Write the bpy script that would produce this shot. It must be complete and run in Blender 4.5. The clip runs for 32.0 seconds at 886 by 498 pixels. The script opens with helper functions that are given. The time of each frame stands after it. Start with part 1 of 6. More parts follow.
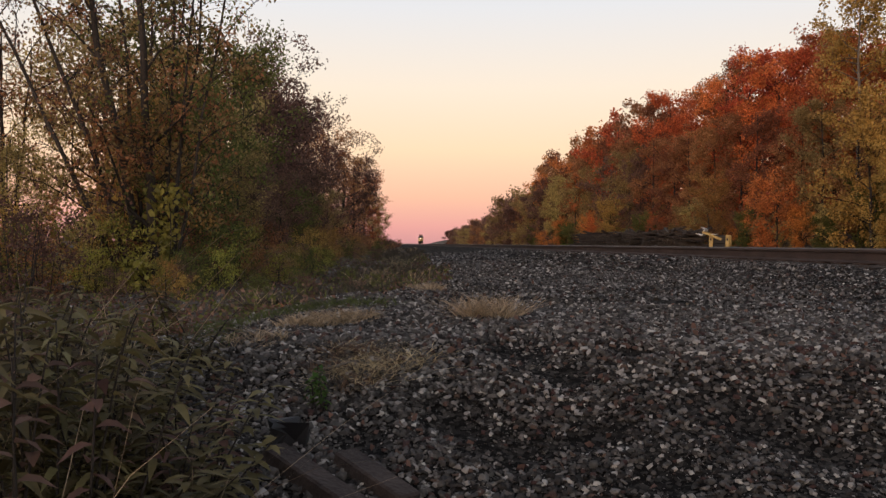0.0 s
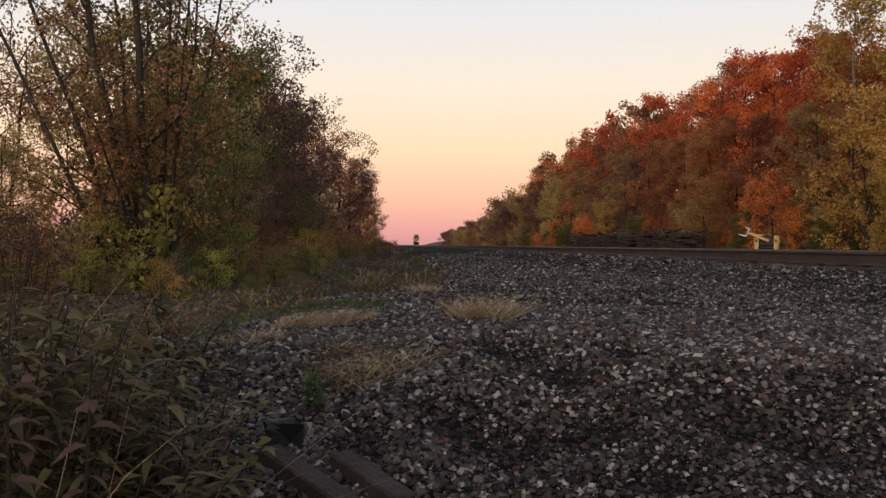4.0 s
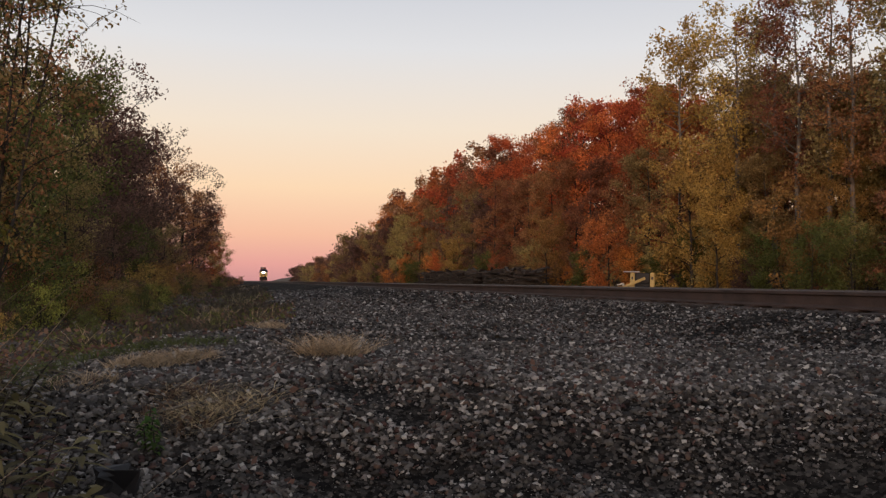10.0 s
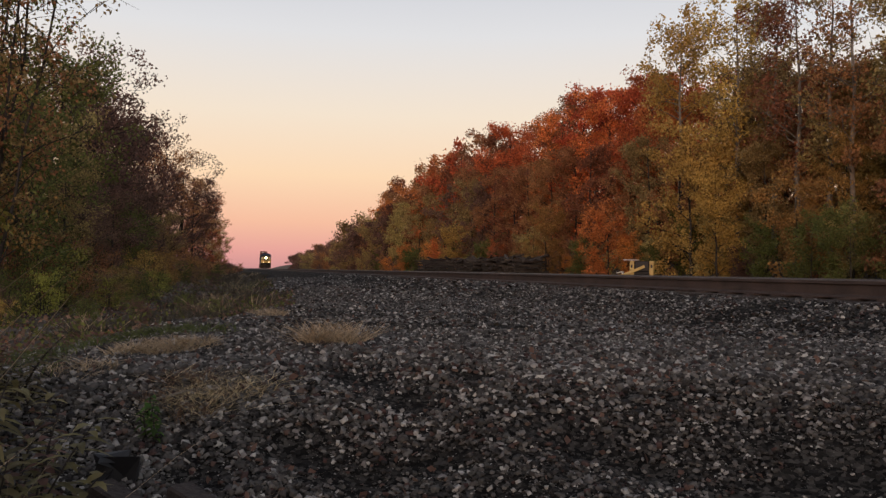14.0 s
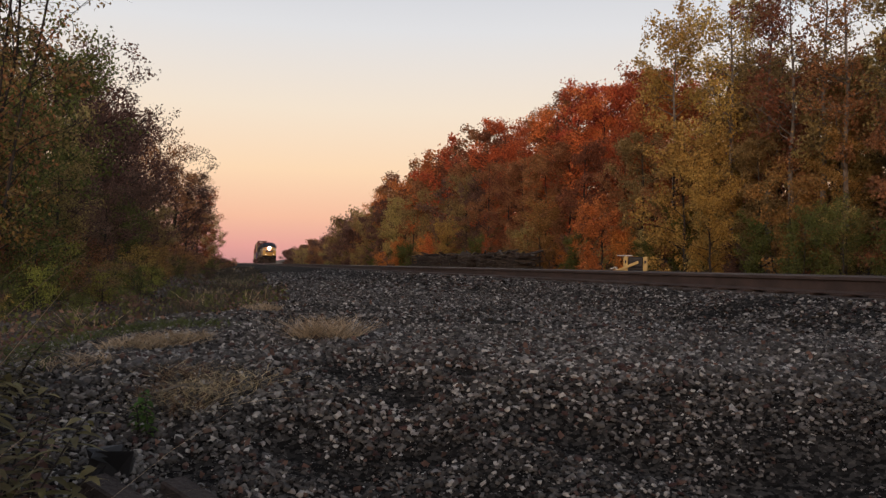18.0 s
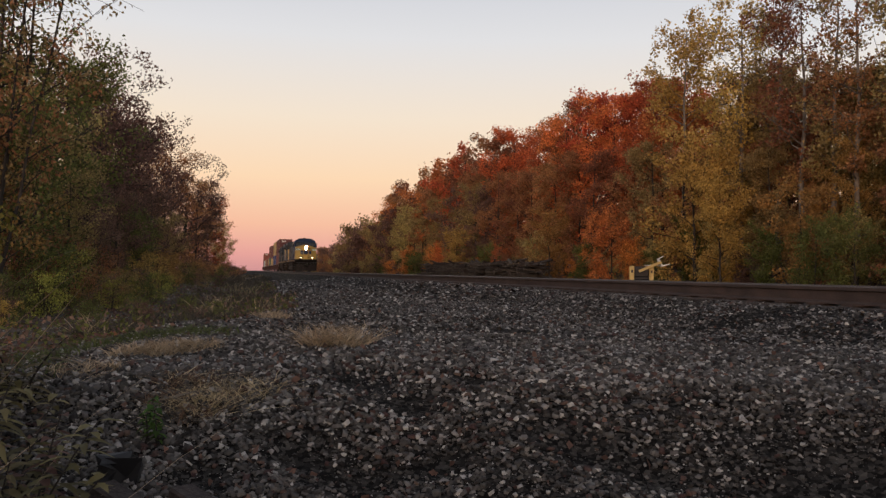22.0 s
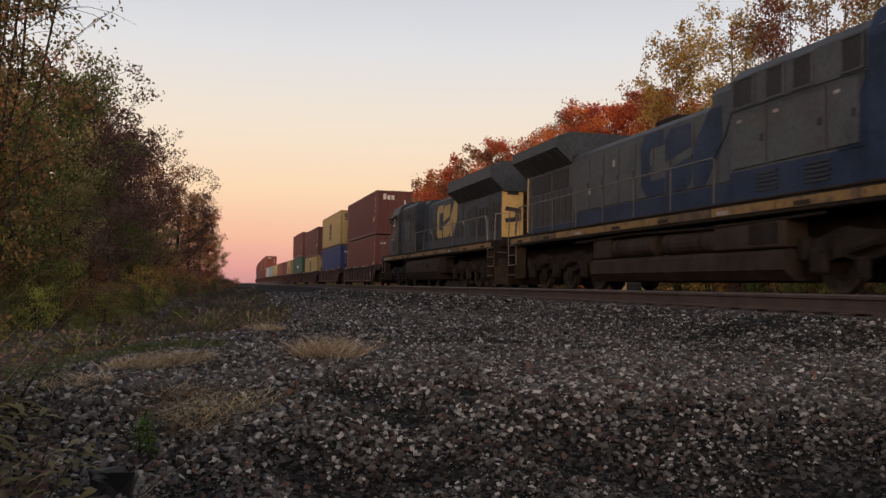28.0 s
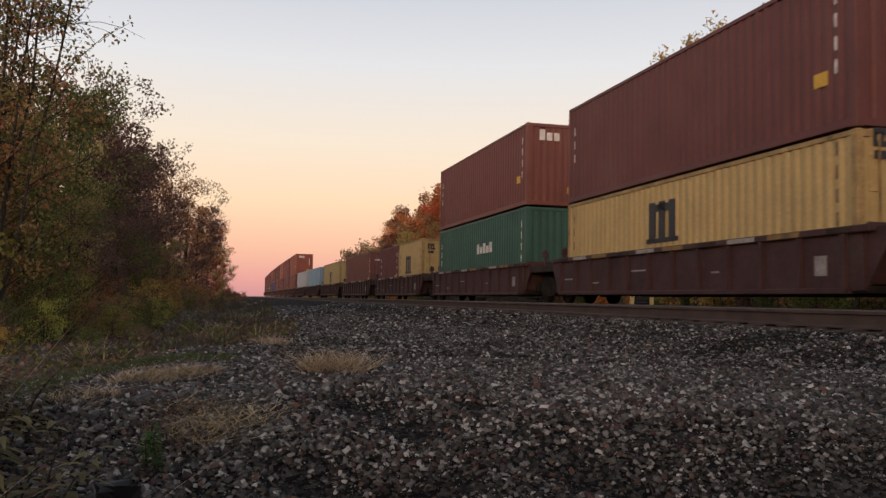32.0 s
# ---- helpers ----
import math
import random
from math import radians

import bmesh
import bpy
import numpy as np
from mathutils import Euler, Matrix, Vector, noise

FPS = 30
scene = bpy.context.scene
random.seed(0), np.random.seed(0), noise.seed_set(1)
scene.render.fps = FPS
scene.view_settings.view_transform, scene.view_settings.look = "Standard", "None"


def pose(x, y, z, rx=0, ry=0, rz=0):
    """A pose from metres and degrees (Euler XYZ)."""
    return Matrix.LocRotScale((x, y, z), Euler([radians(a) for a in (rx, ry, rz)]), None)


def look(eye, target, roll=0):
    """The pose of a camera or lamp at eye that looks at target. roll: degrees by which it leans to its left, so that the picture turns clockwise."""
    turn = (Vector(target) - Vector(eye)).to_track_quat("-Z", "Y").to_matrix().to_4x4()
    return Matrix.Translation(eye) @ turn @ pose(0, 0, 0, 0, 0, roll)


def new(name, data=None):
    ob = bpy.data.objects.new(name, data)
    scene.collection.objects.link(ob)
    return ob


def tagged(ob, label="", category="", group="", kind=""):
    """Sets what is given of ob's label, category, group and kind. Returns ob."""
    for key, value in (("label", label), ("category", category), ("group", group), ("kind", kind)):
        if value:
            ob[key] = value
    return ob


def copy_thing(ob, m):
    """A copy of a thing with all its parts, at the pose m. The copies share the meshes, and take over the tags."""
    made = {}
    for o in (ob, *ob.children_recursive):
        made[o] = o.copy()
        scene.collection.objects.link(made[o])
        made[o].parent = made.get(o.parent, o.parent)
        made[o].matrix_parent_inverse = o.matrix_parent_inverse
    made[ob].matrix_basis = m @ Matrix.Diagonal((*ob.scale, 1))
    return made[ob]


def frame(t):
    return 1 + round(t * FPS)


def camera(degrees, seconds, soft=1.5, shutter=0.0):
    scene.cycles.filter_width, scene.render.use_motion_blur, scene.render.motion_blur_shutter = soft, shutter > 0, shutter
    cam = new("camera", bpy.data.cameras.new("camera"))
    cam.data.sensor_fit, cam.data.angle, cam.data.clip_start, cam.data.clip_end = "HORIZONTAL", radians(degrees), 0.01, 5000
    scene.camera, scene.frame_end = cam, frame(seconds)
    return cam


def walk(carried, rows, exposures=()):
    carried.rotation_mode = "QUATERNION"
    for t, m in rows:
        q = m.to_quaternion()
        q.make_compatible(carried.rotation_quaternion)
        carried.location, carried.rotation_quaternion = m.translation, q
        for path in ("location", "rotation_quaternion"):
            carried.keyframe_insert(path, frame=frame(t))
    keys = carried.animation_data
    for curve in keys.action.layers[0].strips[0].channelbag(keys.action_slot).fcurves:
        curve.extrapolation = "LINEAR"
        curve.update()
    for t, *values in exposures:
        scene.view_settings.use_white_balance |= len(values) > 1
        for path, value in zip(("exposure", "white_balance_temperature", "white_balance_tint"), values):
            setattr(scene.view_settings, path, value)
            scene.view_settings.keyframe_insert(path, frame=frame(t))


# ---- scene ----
# The world's zero height is the top of the rails; the tracks run along +y, the camera stands at x = 0, y = 0.
EYE = (0.0, 0.0, 0.03)
cam = camera(55.5, 32.0, soft=1.4, shutter=0.12)
walk(cam, [(t, pose(*EYE, 90 + pitch, roll, yaw)) for t, yaw, pitch, roll in (
    (0.0, -3.78, -0.35, -0.42), (0.5, -3.62, 2.42, -0.42), (1.0, -3.68, 2.62, -0.73), (1.5, -3.49, 3.08, -0.91),
    (2.0, -3.70, 3.39, -0.91), (2.5, -3.58, 2.01, -0.97), (3.0, -3.57, -0.43, -0.88), (3.5, -4.15, -0.19, -0.68),
    (4.0, -4.07, -0.26, -0.55), (4.5, -4.00, -0.74, -0.23), (6.5, -4.19, -0.01, -0.34), (7.0, -4.99, 1.05, -0.34),
    (7.5, -6.86, 1.60, -0.30), (8.0, -9.62, 2.14, -0.37), (8.5, -11.81, 3.05, -0.13), (9.0, -13.65, 3.07, -0.63),
    (9.5, -14.16, 2.40, -0.62), (10.0, -14.29, 2.33, -0.76), (10.5, -14.38, 2.11, -0.80), (11.0, -14.35, 2.02, -0.72),
    (11.5, -14.18, 2.31, -0.61), (12.0, -14.11, 2.04, -0.73), (12.5, -14.20, 1.89, -0.83), (13.0, -14.37, 2.32, -0.67),
    (13.5, -14.32, 2.16, -0.76), (14.0, -14.33, 1.50, -0.88), (14.5, -14.38, 1.37, -0.89), (16.5, -14.65, 1.67, -0.76),
    (17.0, -14.61, 1.37, -0.86), (17.5, -14.65, 1.20, -0.89), (18.0, -14.73, 1.18, -1.02), (18.5, -14.77, 0.98, -1.14),
    (19.0, -14.70, 0.66, -1.19), (19.5, -14.54, 0.68, -1.20), (20.0, -14.49, 0.71, -1.20), (20.5, -14.51, 0.72, -1.22),
    (21.0, -14.41, 0.99, -1.22), (21.5, -14.23, 1.77, -1.24), (22.0, -14.11, 1.75, -1.29), (22.5, -14.02, 1.96, -1.44),
    (23.0, -14.14, 2.63, -1.22), (23.5, -14.39, 3.23, -0.77), (24.0, -14.54, 3.29, -0.67), (24.5, -14.62, 3.05, -0.70),
    (25.0, -14.60, 2.73, -0.82), (25.5, -14.67, 2.57, -0.86), (27.5, -14.72, 2.60, -0.88), (28.0, -14.57, 2.51, -0.91),
    (28.5, -14.33, 2.77, -1.10), (29.0, -14.19, 3.45, -1.40), (29.5, -14.46, 3.97, -1.30), (30.0, -14.25, 3.23, -1.10),
    (30.5, -13.82, 3.36, -0.98), (31.0, -14.15, 4.11, -0.99), (31.5, -14.11, 3.65, -1.01), (32.0, -14.08, 3.45, -1.07))],
     exposures=[(0.0, 0.15), (1.0, 0.0), (2.0, 0.12), (3.0, 0.0), (4.0, 0.15), (7.0, 0.14), (8.0, 0.0), (9.0, -0.02), (10.0, 0.0), (30.0, 0.0), (31.0, 0.08), (32.0, 0.08)])

# ---- sky and light ----
world = bpy.data.worlds.new("dusk_sky")
scene.world = world
world.use_nodes = True
wn, wl = world.node_tree.nodes, world.node_tree.links
wn.clear()
w_out = wn.new("ShaderNodeOutputWorld")
w_bg = wn.new("ShaderNodeBackground")
w_co = wn.new("ShaderNodeTexCoord")
w_sep = wn.new("ShaderNodeSeparateXYZ")
w_ramp = wn.new("ShaderNodeValToRGB")
wl.new(w_co.outputs["Generated"], w_sep.inputs[0])
wl.new(w_sep.outputs["Z"], w_ramp.inputs[0])
# the afterglow round the set sun, behind the camera
w_dot = wn.new("ShaderNodeVectorMath")
w_dot.operation, w_dot.inputs[1].default_value = "DOT_PRODUCT", (-0.45, -0.89, 0.08)
w_pow = wn.new("ShaderNodeMath")
w_pow.operation, w_pow.use_clamp, w_pow.inputs[1].default_value = "POWER", False, 4.0
w_max = wn.new("ShaderNodeMath")
w_max.operation, w_max.inputs[1].default_value = "MAXIMUM", 0.0
w_mix = wn.new("ShaderNodeMix")
w_mix.data_type, w_mix.blend_type, w_mix.clamp_factor = "RGBA", "ADD", False
w_mix.inputs["B"].default_value = (1.0, 0.72, 0.52, 1)
wl.new(w_co.outputs["Generated"], w_dot.inputs[0])
wl.new(w_dot.outputs["Value"], w_max.inputs[0])
wl.new(w_max.outputs[0], w_pow.inputs[0])
wl.new(w_pow.outputs[0], w_mix.inputs["Factor"])
wl.new(w_ramp.outputs[0], w_mix.inputs["A"])
wl.new(w_mix.outputs["Result"], w_bg.inputs["Color"])
wl.new(w_bg.outputs[0], w_out.inputs["Surface"])
w_bg.inputs["Strength"].default_value = 1.035
SKY = [(0.0, (0.62, 0.30, 0.30)), (0.02, (0.78, 0.37, 0.33)), (0.055, (0.90, 0.52, 0.36)), (0.11, (0.95, 0.70, 0.47)),
       (0.18, (0.88, 0.77, 0.63)), (0.27, (0.735, 0.752, 0.775)), (0.40, (0.50, 0.55, 0.65)), (0.7, (0.26, 0.29, 0.36)), (1.0, (0.2, 0.23, 0.3))]
while len(w_ramp.color_ramp.elements) < len(SKY):
    w_ramp.color_ramp.elements.new(0.5)
for e, (at_z, rgb) in zip(w_ramp.color_ramp.elements, SKY):
    e.position, e.color = at_z, (rgb[0], rgb[1] * 0.972, rgb[2] * 0.96, 1)
sun_data = bpy.data.lights.new("sun", "SUN")
sun_data.energy, sun_data.angle, sun_data.color = 0.9, radians(10), (1.0, 0.58, 0.34)
sun = new("sun", sun_data)
sun.matrix_world = look((-55, -110, 7), (0, 0, 0))
scene.view_settings.exposure = 0.0


# ---- materials ----
def mat(name, color, rough=0.8, vary=0.25, scale=4.0, bump=0.2, bump_scale=30.0, metal=0.0, island=0.0, obj=0.0, second=None, second_at=0.55, coat=0.0, spec=0.5, speckle=0.0):
    """A procedural surface: two scales of noise on the colour, fine relief, and chance per object or per loose piece."""
    m = bpy.data.materials.new(name)
    m.use_nodes = True
    n, l = m.node_tree.nodes, m.node_tree.links
    b = n["Principled BSDF"]
    b.inputs["Roughness"].default_value, b.inputs["Metallic"].default_value = rough, metal
    b.inputs["Specular IOR Level"].default_value = spec
    co = n.new("ShaderNodeTexCoord")
    big = n.new("ShaderNodeTexNoise")
    big.inputs["Scale"].default_value, big.inputs["Detail"].default_value = scale, 5.0
    fine = n.new("ShaderNodeTexNoise")
    fine.inputs["Scale"].default_value, fine.inputs["Detail"].default_value = bump_scale, 4.0
    for t in (big, fine):
        l.new(co.outputs["Object"], t.inputs["Vector"])
    src = n.new("ShaderNodeRGB")
    src.outputs[0].default_value = (*color, 1)
    col = src.outputs[0]
    if second:
        ramp = n.new("ShaderNodeValToRGB")
        ramp.color_ramp.elements[0].position, ramp.color_ramp.elements[1].position = second_at - 0.07, second_at + 0.07
        l.new(big.outputs[0], ramp.inputs[0])
        mix = n.new("ShaderNodeMix")
        mix.data_type = "RGBA"
        l.new(ramp.outputs[0], mix.inputs["Factor"])
        l.new(col, mix.inputs["A"])
        mix.inputs["B"].default_value = (*second, 1)
        col = mix.outputs["Result"]
    if speckle:  # single stones too far off to be built
        cells = n.new("ShaderNodeTexVoronoi")
        cells.inputs["Scale"].default_value = speckle
        l.new(co.outputs["Object"], cells.inputs["Vector"])
        tone = n.new("ShaderNodeSeparateColor")
        l.new(cells.outputs["Color"], tone.inputs[0])
        power = n.new("ShaderNodeMath")
        power.operation, power.inputs[1].default_value = "POWER", 2.4
        l.new(tone.outputs[0], power.inputs[0])
        pale = n.new("ShaderNodeMix")
        pale.data_type = "RGBA"
        l.new(power.outputs[0], pale.inputs["Factor"])
        l.new(col, pale.inputs["A"])
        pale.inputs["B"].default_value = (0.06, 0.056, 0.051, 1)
        col = pale.outputs["Result"]
    hsv = n.new("ShaderNodeHueSaturation")
    l.new(col, hsv.inputs["Color"])
    add = n.new("ShaderNodeMath")
    add.operation = "ADD"
    r1 = n.new("ShaderNodeMapRange")
    r1.inputs["From Min"].default_value, r1.inputs["From Max"].default_value = 0.3, 0.7
    r1.inputs["To Min"].default_value, r1.inputs["To Max"].default_value = 1 - vary, 1 + vary
    l.new(big.outputs[0], r1.inputs["Value"])
    r2 = n.new("ShaderNodeMapRange")
    r2.inputs["From Min"].default_value, r2.inputs["From Max"].default_value = 0.3, 0.7
    r2.inputs["To Min"].default_value, r2.inputs["To Max"].default_value = -vary * 0.6, vary * 0.6
    l.new(fine.outputs[0], r2.inputs["Value"])
    l.new(r1.outputs[0], add.inputs[0])
    l.new(r2.outputs[0], add.inputs[1])
    val = add.outputs[0]
    for amount, node, out in ((island, "ShaderNodeNewGeometry", "Random Per Island"), (obj, "ShaderNodeObjectInfo", "Random")):
        if amount:
            g = n.new(node)
            mr = n.new("ShaderNodeMapRange")
            mr.inputs["To Min"].default_value, mr.inputs["To Max"].default_value = 1 - amount, 1 + amount
            l.new(g.outputs[out], mr.inputs["Value"])
            mul = n.new("ShaderNodeMath")
            mul.operation = "MULTIPLY"
            l.new(val, mul.inputs[0])
            l.new(mr.outputs[0], mul.inputs[1])
            val = mul.outputs[0]
            hue = n.new("ShaderNodeMapRange")
            hue.inputs["To Min"].default_value, hue.inputs["To Max"].default_value = 0.5 - amount * 0.06, 0.5 + amount * 0.06
            l.new(g.outputs[out], hue.inputs["Value"])
            l.new(hue.outputs[0], hsv.inputs["Hue"])
    l.new(val, hsv.inputs["Value"])
    l.new(hsv.outputs[0], b.inputs["Base Color"])
    if bump:
        bp = n.new("ShaderNodeBump")
        bp.inputs["Strength"].default_value, bp.inputs["Distance"].default_value = bump, 0.02
        l.new(fine.outputs[0], bp.inputs["Height"])
        l.new(bp.outputs[0], b.inputs["Normal"])
    if coat:
        b.inputs["Coat Weight"].default_value = coat
    return m


def glow(name, color, strength):
    m = bpy.data.materials.new(name)
    m.use_nodes = True
    b = m.node_tree.nodes["Principled BSDF"]
    b.inputs["Base Color"].default_value = (*color, 1)
    b.inputs["Emission Color"].default_value, b.inputs["Emission Strength"].default_value = (*color, 1), strength
    return m


def leaf_mat(name, color, through_light=0.45, obj=0.25, island=0.45):
    m = mat(name, color, rough=0.65, vary=0.25, scale=0.5, bump=0.0, island=island, obj=obj, spec=0.25)
    n, l = m.node_tree.nodes, m.node_tree.links
    b, out = n["Principled BSDF"], n["Material Output"]
    tr = n.new("ShaderNodeBsdfTranslucent")
    l.new(b.inputs["Base Color"].links[0].from_socket, tr.inputs["Color"])
    mx = n.new("ShaderNodeMixShader")
    mx.inputs[0].default_value = through_light
    l.new(b.outputs[0], mx.inputs[1])
    l.new(tr.outputs[0], mx.inputs[2])
    l.new(mx.outputs[0], out.inputs["Surface"])
    return m


M = {
    # near-black bed: the shade in the gaps between stones is put into its colour
    "gravel": mat("gap_shade_gravel_bed", (0.0085, 0.008, 0.0077), 0.95, 0.35, 0.9, 1.0, 22, second=(0.006, 0.0056, 0.0055), second_at=0.56, speckle=52, spec=0.05),
    "stone": mat("crushed_stone", (0.057, 0.053, 0.05), 0.9, 0.3, 0.55, 0.35, 60, island=0.65, spec=0.12),
    "stone_mid": mat("grey_stone", (0.124, 0.116, 0.109), 0.9, 0.25, 0.7, 0.35, 60, island=0.45, spec=0.12),
    "stone_pale": mat("pale_stone", (0.285, 0.27, 0.252), 0.9, 0.25, 6, 0.35, 60, island=0.5, spec=0.15),
    "stone_rust": mat("rusty_stone", (0.085, 0.054, 0.046), 0.9, 0.25, 6, 0.35, 60, island=0.4, spec=0.12),
    "soil": mat("leaf_littered_soil", (0.06, 0.045, 0.03), 0.95, 0.4, 2, 0.8, 20),
    "rail": mat("rusty_rail", (0.055, 0.035, 0.028), 0.75, 0.3, 3, 0.25, 60),
    "rail_top": mat("worn_rail_head", (0.085, 0.066, 0.055), 0.6, 0.2, 3, 0.1, 60, metal=0.15),
    "tie": mat("weathered_tie", (0.045, 0.035, 0.029), 0.9, 0.4, 5, 0.6, 40, obj=0.3),
    "bark": mat("tree_bark", (0.036, 0.03, 0.026), 0.95, 0.35, 3, 0.8, 25),
    "pale_bark": mat("pale_bark", (0.17, 0.15, 0.13), 0.95, 0.3, 3, 0.6, 25),
    "leaf_red": leaf_mat("red_leaves", (0.58, 0.155, 0.062)),
    "leaf_orange": leaf_mat("orange_leaves", (0.56, 0.215, 0.07)),
    "leaf_rust": leaf_mat("rust_leaves", (0.34, 0.165, 0.08)),
    "leaf_gold": leaf_mat("gold_leaves", (0.45, 0.29, 0.09)),
    "leaf_olive": leaf_mat("olive_leaves", (0.36, 0.275, 0.115)),
    "leaf_green": leaf_mat("green_leaves", (0.14, 0.15, 0.045)),
    "leaf_lime": leaf_mat("yellow_green_leaves", (0.34, 0.32, 0.075)),
    "leaf_plum": leaf_mat("plum_brown_leaves", (0.19, 0.115, 0.088)),
    "straw": leaf_mat("dry_straw", (0.42, 0.33, 0.21), 0.2),
    "rust_straw": leaf_mat("rust_brown_stems", (0.17, 0.115, 0.07), 0.2),
    "dead": leaf_mat("dead_stems", (0.07, 0.06, 0.045), 0.2),
    "grass": leaf_mat("green_grass", (0.10, 0.125, 0.04)),
    "weed": leaf_mat("weed_leaves", (0.14, 0.117, 0.053), 0.3),
}


# ---- mesh tools ----
class Shape:
    """Vertices and faces of one mesh, gathered piece by piece."""

    def __init__(self):
        self.v, self.f = [], []

    def add(self, verts, faces):
        k = len(self.v)
        self.v.extend(tuple(p) for p in verts)
        self.f.extend(tuple(i + k for i in f) for f in faces)
        return self

    def box(self, x0, x1, y0, y1, z0, z1, c=0.0):
        """A box with chamfered edges of width c."""
        lo, hi = (x0, y0, z0), (x1, y1, z1)
        if c <= 0:
            v = [(x, y, z) for z in (z0, z1) for x, y in ((x0, y0), (x1, y0), (x1, y1), (x0, y1))]
            return self.add(v, [(3, 2, 1, 0), (4, 5, 6, 7), (0, 1, 5, 4), (1, 2, 6, 5), (2, 3, 7, 6), (3, 0, 4, 7)])
        idx, v = {}, []
        for sx in (0, 1):
            for sy in (0, 1):
                for sz in (0, 1):
                    s = (sx, sy, sz)
                    for a in range(3):
                        p = [(hi[i] if s[i] else lo[i]) if i == a else ((hi[i] - c) if s[i] else (lo[i] + c)) for i in range(3)]
                        idx[s, a] = len(v)
                        v.append(p)
        f = []
        for a in range(3):
            b, d = (a + 1) % 3, (a + 2) % 3
            for s in (0, 1):
                q = []
                for sb, sd in ((0, 0), (1, 0), (1, 1), (0, 1)):
                    k = [0, 0, 0]
                    k[a], k[b], k[d] = s, sb, sd
                    q.append(idx[tuple(k), a])
                f.append(q if s else q[::-1])
            for sb in (0, 1):
                for sd in (0, 1):
                    k0, k1 = [0, 0, 0], [0, 0, 0]
                    k0[b] = k1[b] = sb
                    k0[d] = k1[d] = sd
                    k1[a] = 1
                    k0, k1 = tuple(k0), tuple(k1)
                    q = [idx[k0, b], idx[k1, b], idx[k1, d], idx[k0, d]]
                    f.append(q if sb == sd else q[::-1])
        for s in [(x, y, z) for x in (0, 1) for y in (0, 1) for z in (0, 1)]:
            q = [idx[s, 0], idx[s, 1], idx[s, 2]]
            f.append(q if sum(s) % 2 else q[::-1])
        return self.add(v, f)

    def prism(self, outline, y0, y1, axis="y"):
        """An outline of (a, b) drawn out along an axis: y takes (x, z), x takes (y, z), z takes (x, y)."""
        put = {"y": lambda a, b, t: (a, t, b), "x": lambda a, b, t: (t, a, b), "z": lambda a, b, t: (a, b, t)}[axis]
        n = len(outline)
        v = [put(a, b, y0) for a, b in outline] + [put(a, b, y1) for a, b in outline]
        return self.add(v, [tuple(range(n)), tuple(range(2 * n - 1, n - 1, -1))] + [(i, i + n, (i + 1) % n + n, (i + 1) % n) for i in range(n)])

    def tube(self, pts, radii, n=8, caps=True):
        """A tapered tube through points."""
        pts = [Vector(p) for p in pts]
        if not hasattr(radii, "__len__"):
            radii = [radii] * len(pts)
        v, f = [], []
        for i, p in enumerate(pts):
            d = (pts[min(i + 1, len(pts) - 1)] - pts[max(i - 1, 0)]).normalized()
            a = d.orthogonal().normalized() if i == 0 else (a - d * a.dot(d)).normalized()
            b = d.cross(a)
            v += [p + (a * math.cos(k * math.tau / n) + b * math.sin(k * math.tau / n)) * radii[i] for k in range(n)]
        for i in range(len(pts) - 1):
            f += [(i * n + k, i * n + (k + 1) % n, (i + 1) * n + (k + 1) % n, (i + 1) * n + k) for k in range(n)]
        if caps:
            f += [tuple(range(n - 1, -1, -1)), tuple(range((len(pts) - 1) * n, len(pts) * n))]
        return self.add(v, f)

    def mesh(self, name, material, smooth=False):
        me = bpy.data.meshes.new(name)
        me.from_pydata(self.v, [], self.f)
        me.update()
        bm = bmesh.new()
        bm.from_mesh(me)
        bmesh.ops.recalc_face_normals(bm, faces=bm.faces)
        bm.to_mesh(me)
        bm.free()
        if material:
            me.materials.append(material)
        if smooth:
            me.shade_smooth()
        return me


def part(name, shape, material, parent=None, label="", m=None, smooth=False):
    """Links a shape, or a mesh that is shared, as one object under a thing or a part."""
    me = shape if isinstance(shape, bpy.types.Mesh) else shape.mesh(name, material, smooth)
    ob = new(name, me)
    if parent:
        ob.parent = parent
    if m is not None:
        ob.matrix_basis = m
    if label:
        tagged(ob, label)
    return ob


def raw_mesh(name, verts, faces, material):
    """A large mesh straight from arrays."""
    me = bpy.data.meshes.new(name)
    verts, faces = np.asarray(verts, np.float32), np.asarray(faces, np.int32)
    k = faces.shape[1]
    me.vertices.add(len(verts))
    me.vertices.foreach_set("co", verts.ravel())
    me.loops.add(faces.size)
    me.loops.foreach_set("vertex_index", faces.ravel())
    me.polygons.add(len(faces))
    me.polygons.foreach_set("loop_start", np.arange(0, faces.size, k, dtype=np.int32))
    me.polygons.foreach_set("loop_total", np.full(len(faces), k, np.int32))
    me.update(calc_edges=True)
    me.validate()
    me.materials.append(material)
    return me


# ---- the ground ----
def step(a, b, x):
    t = min(1, max(0, (x - a) / (b - a)))
    return t * t * (3 - 2 * t)


def bend(y):
    """How far the line lies to the right of its near course at a distance y: a slight swing left, then a long curve to the right."""
    swing = -step(15, 130, y)
    if y > 400:
        return swing + 5.54 + (y - 400) * 0.041
    return swing + 7.6e-5 * max(0.0, y - 130) ** 2


def gravel_edge(x, y):
    """Where the crushed stone ends and the overgrown verge begins."""
    return -1.3 + 2.2 * step(6, 14, y) + 1.2 * step(14, 60, y) + 0.45 * noise.noise((x * 0.8, y * 0.6, 3))


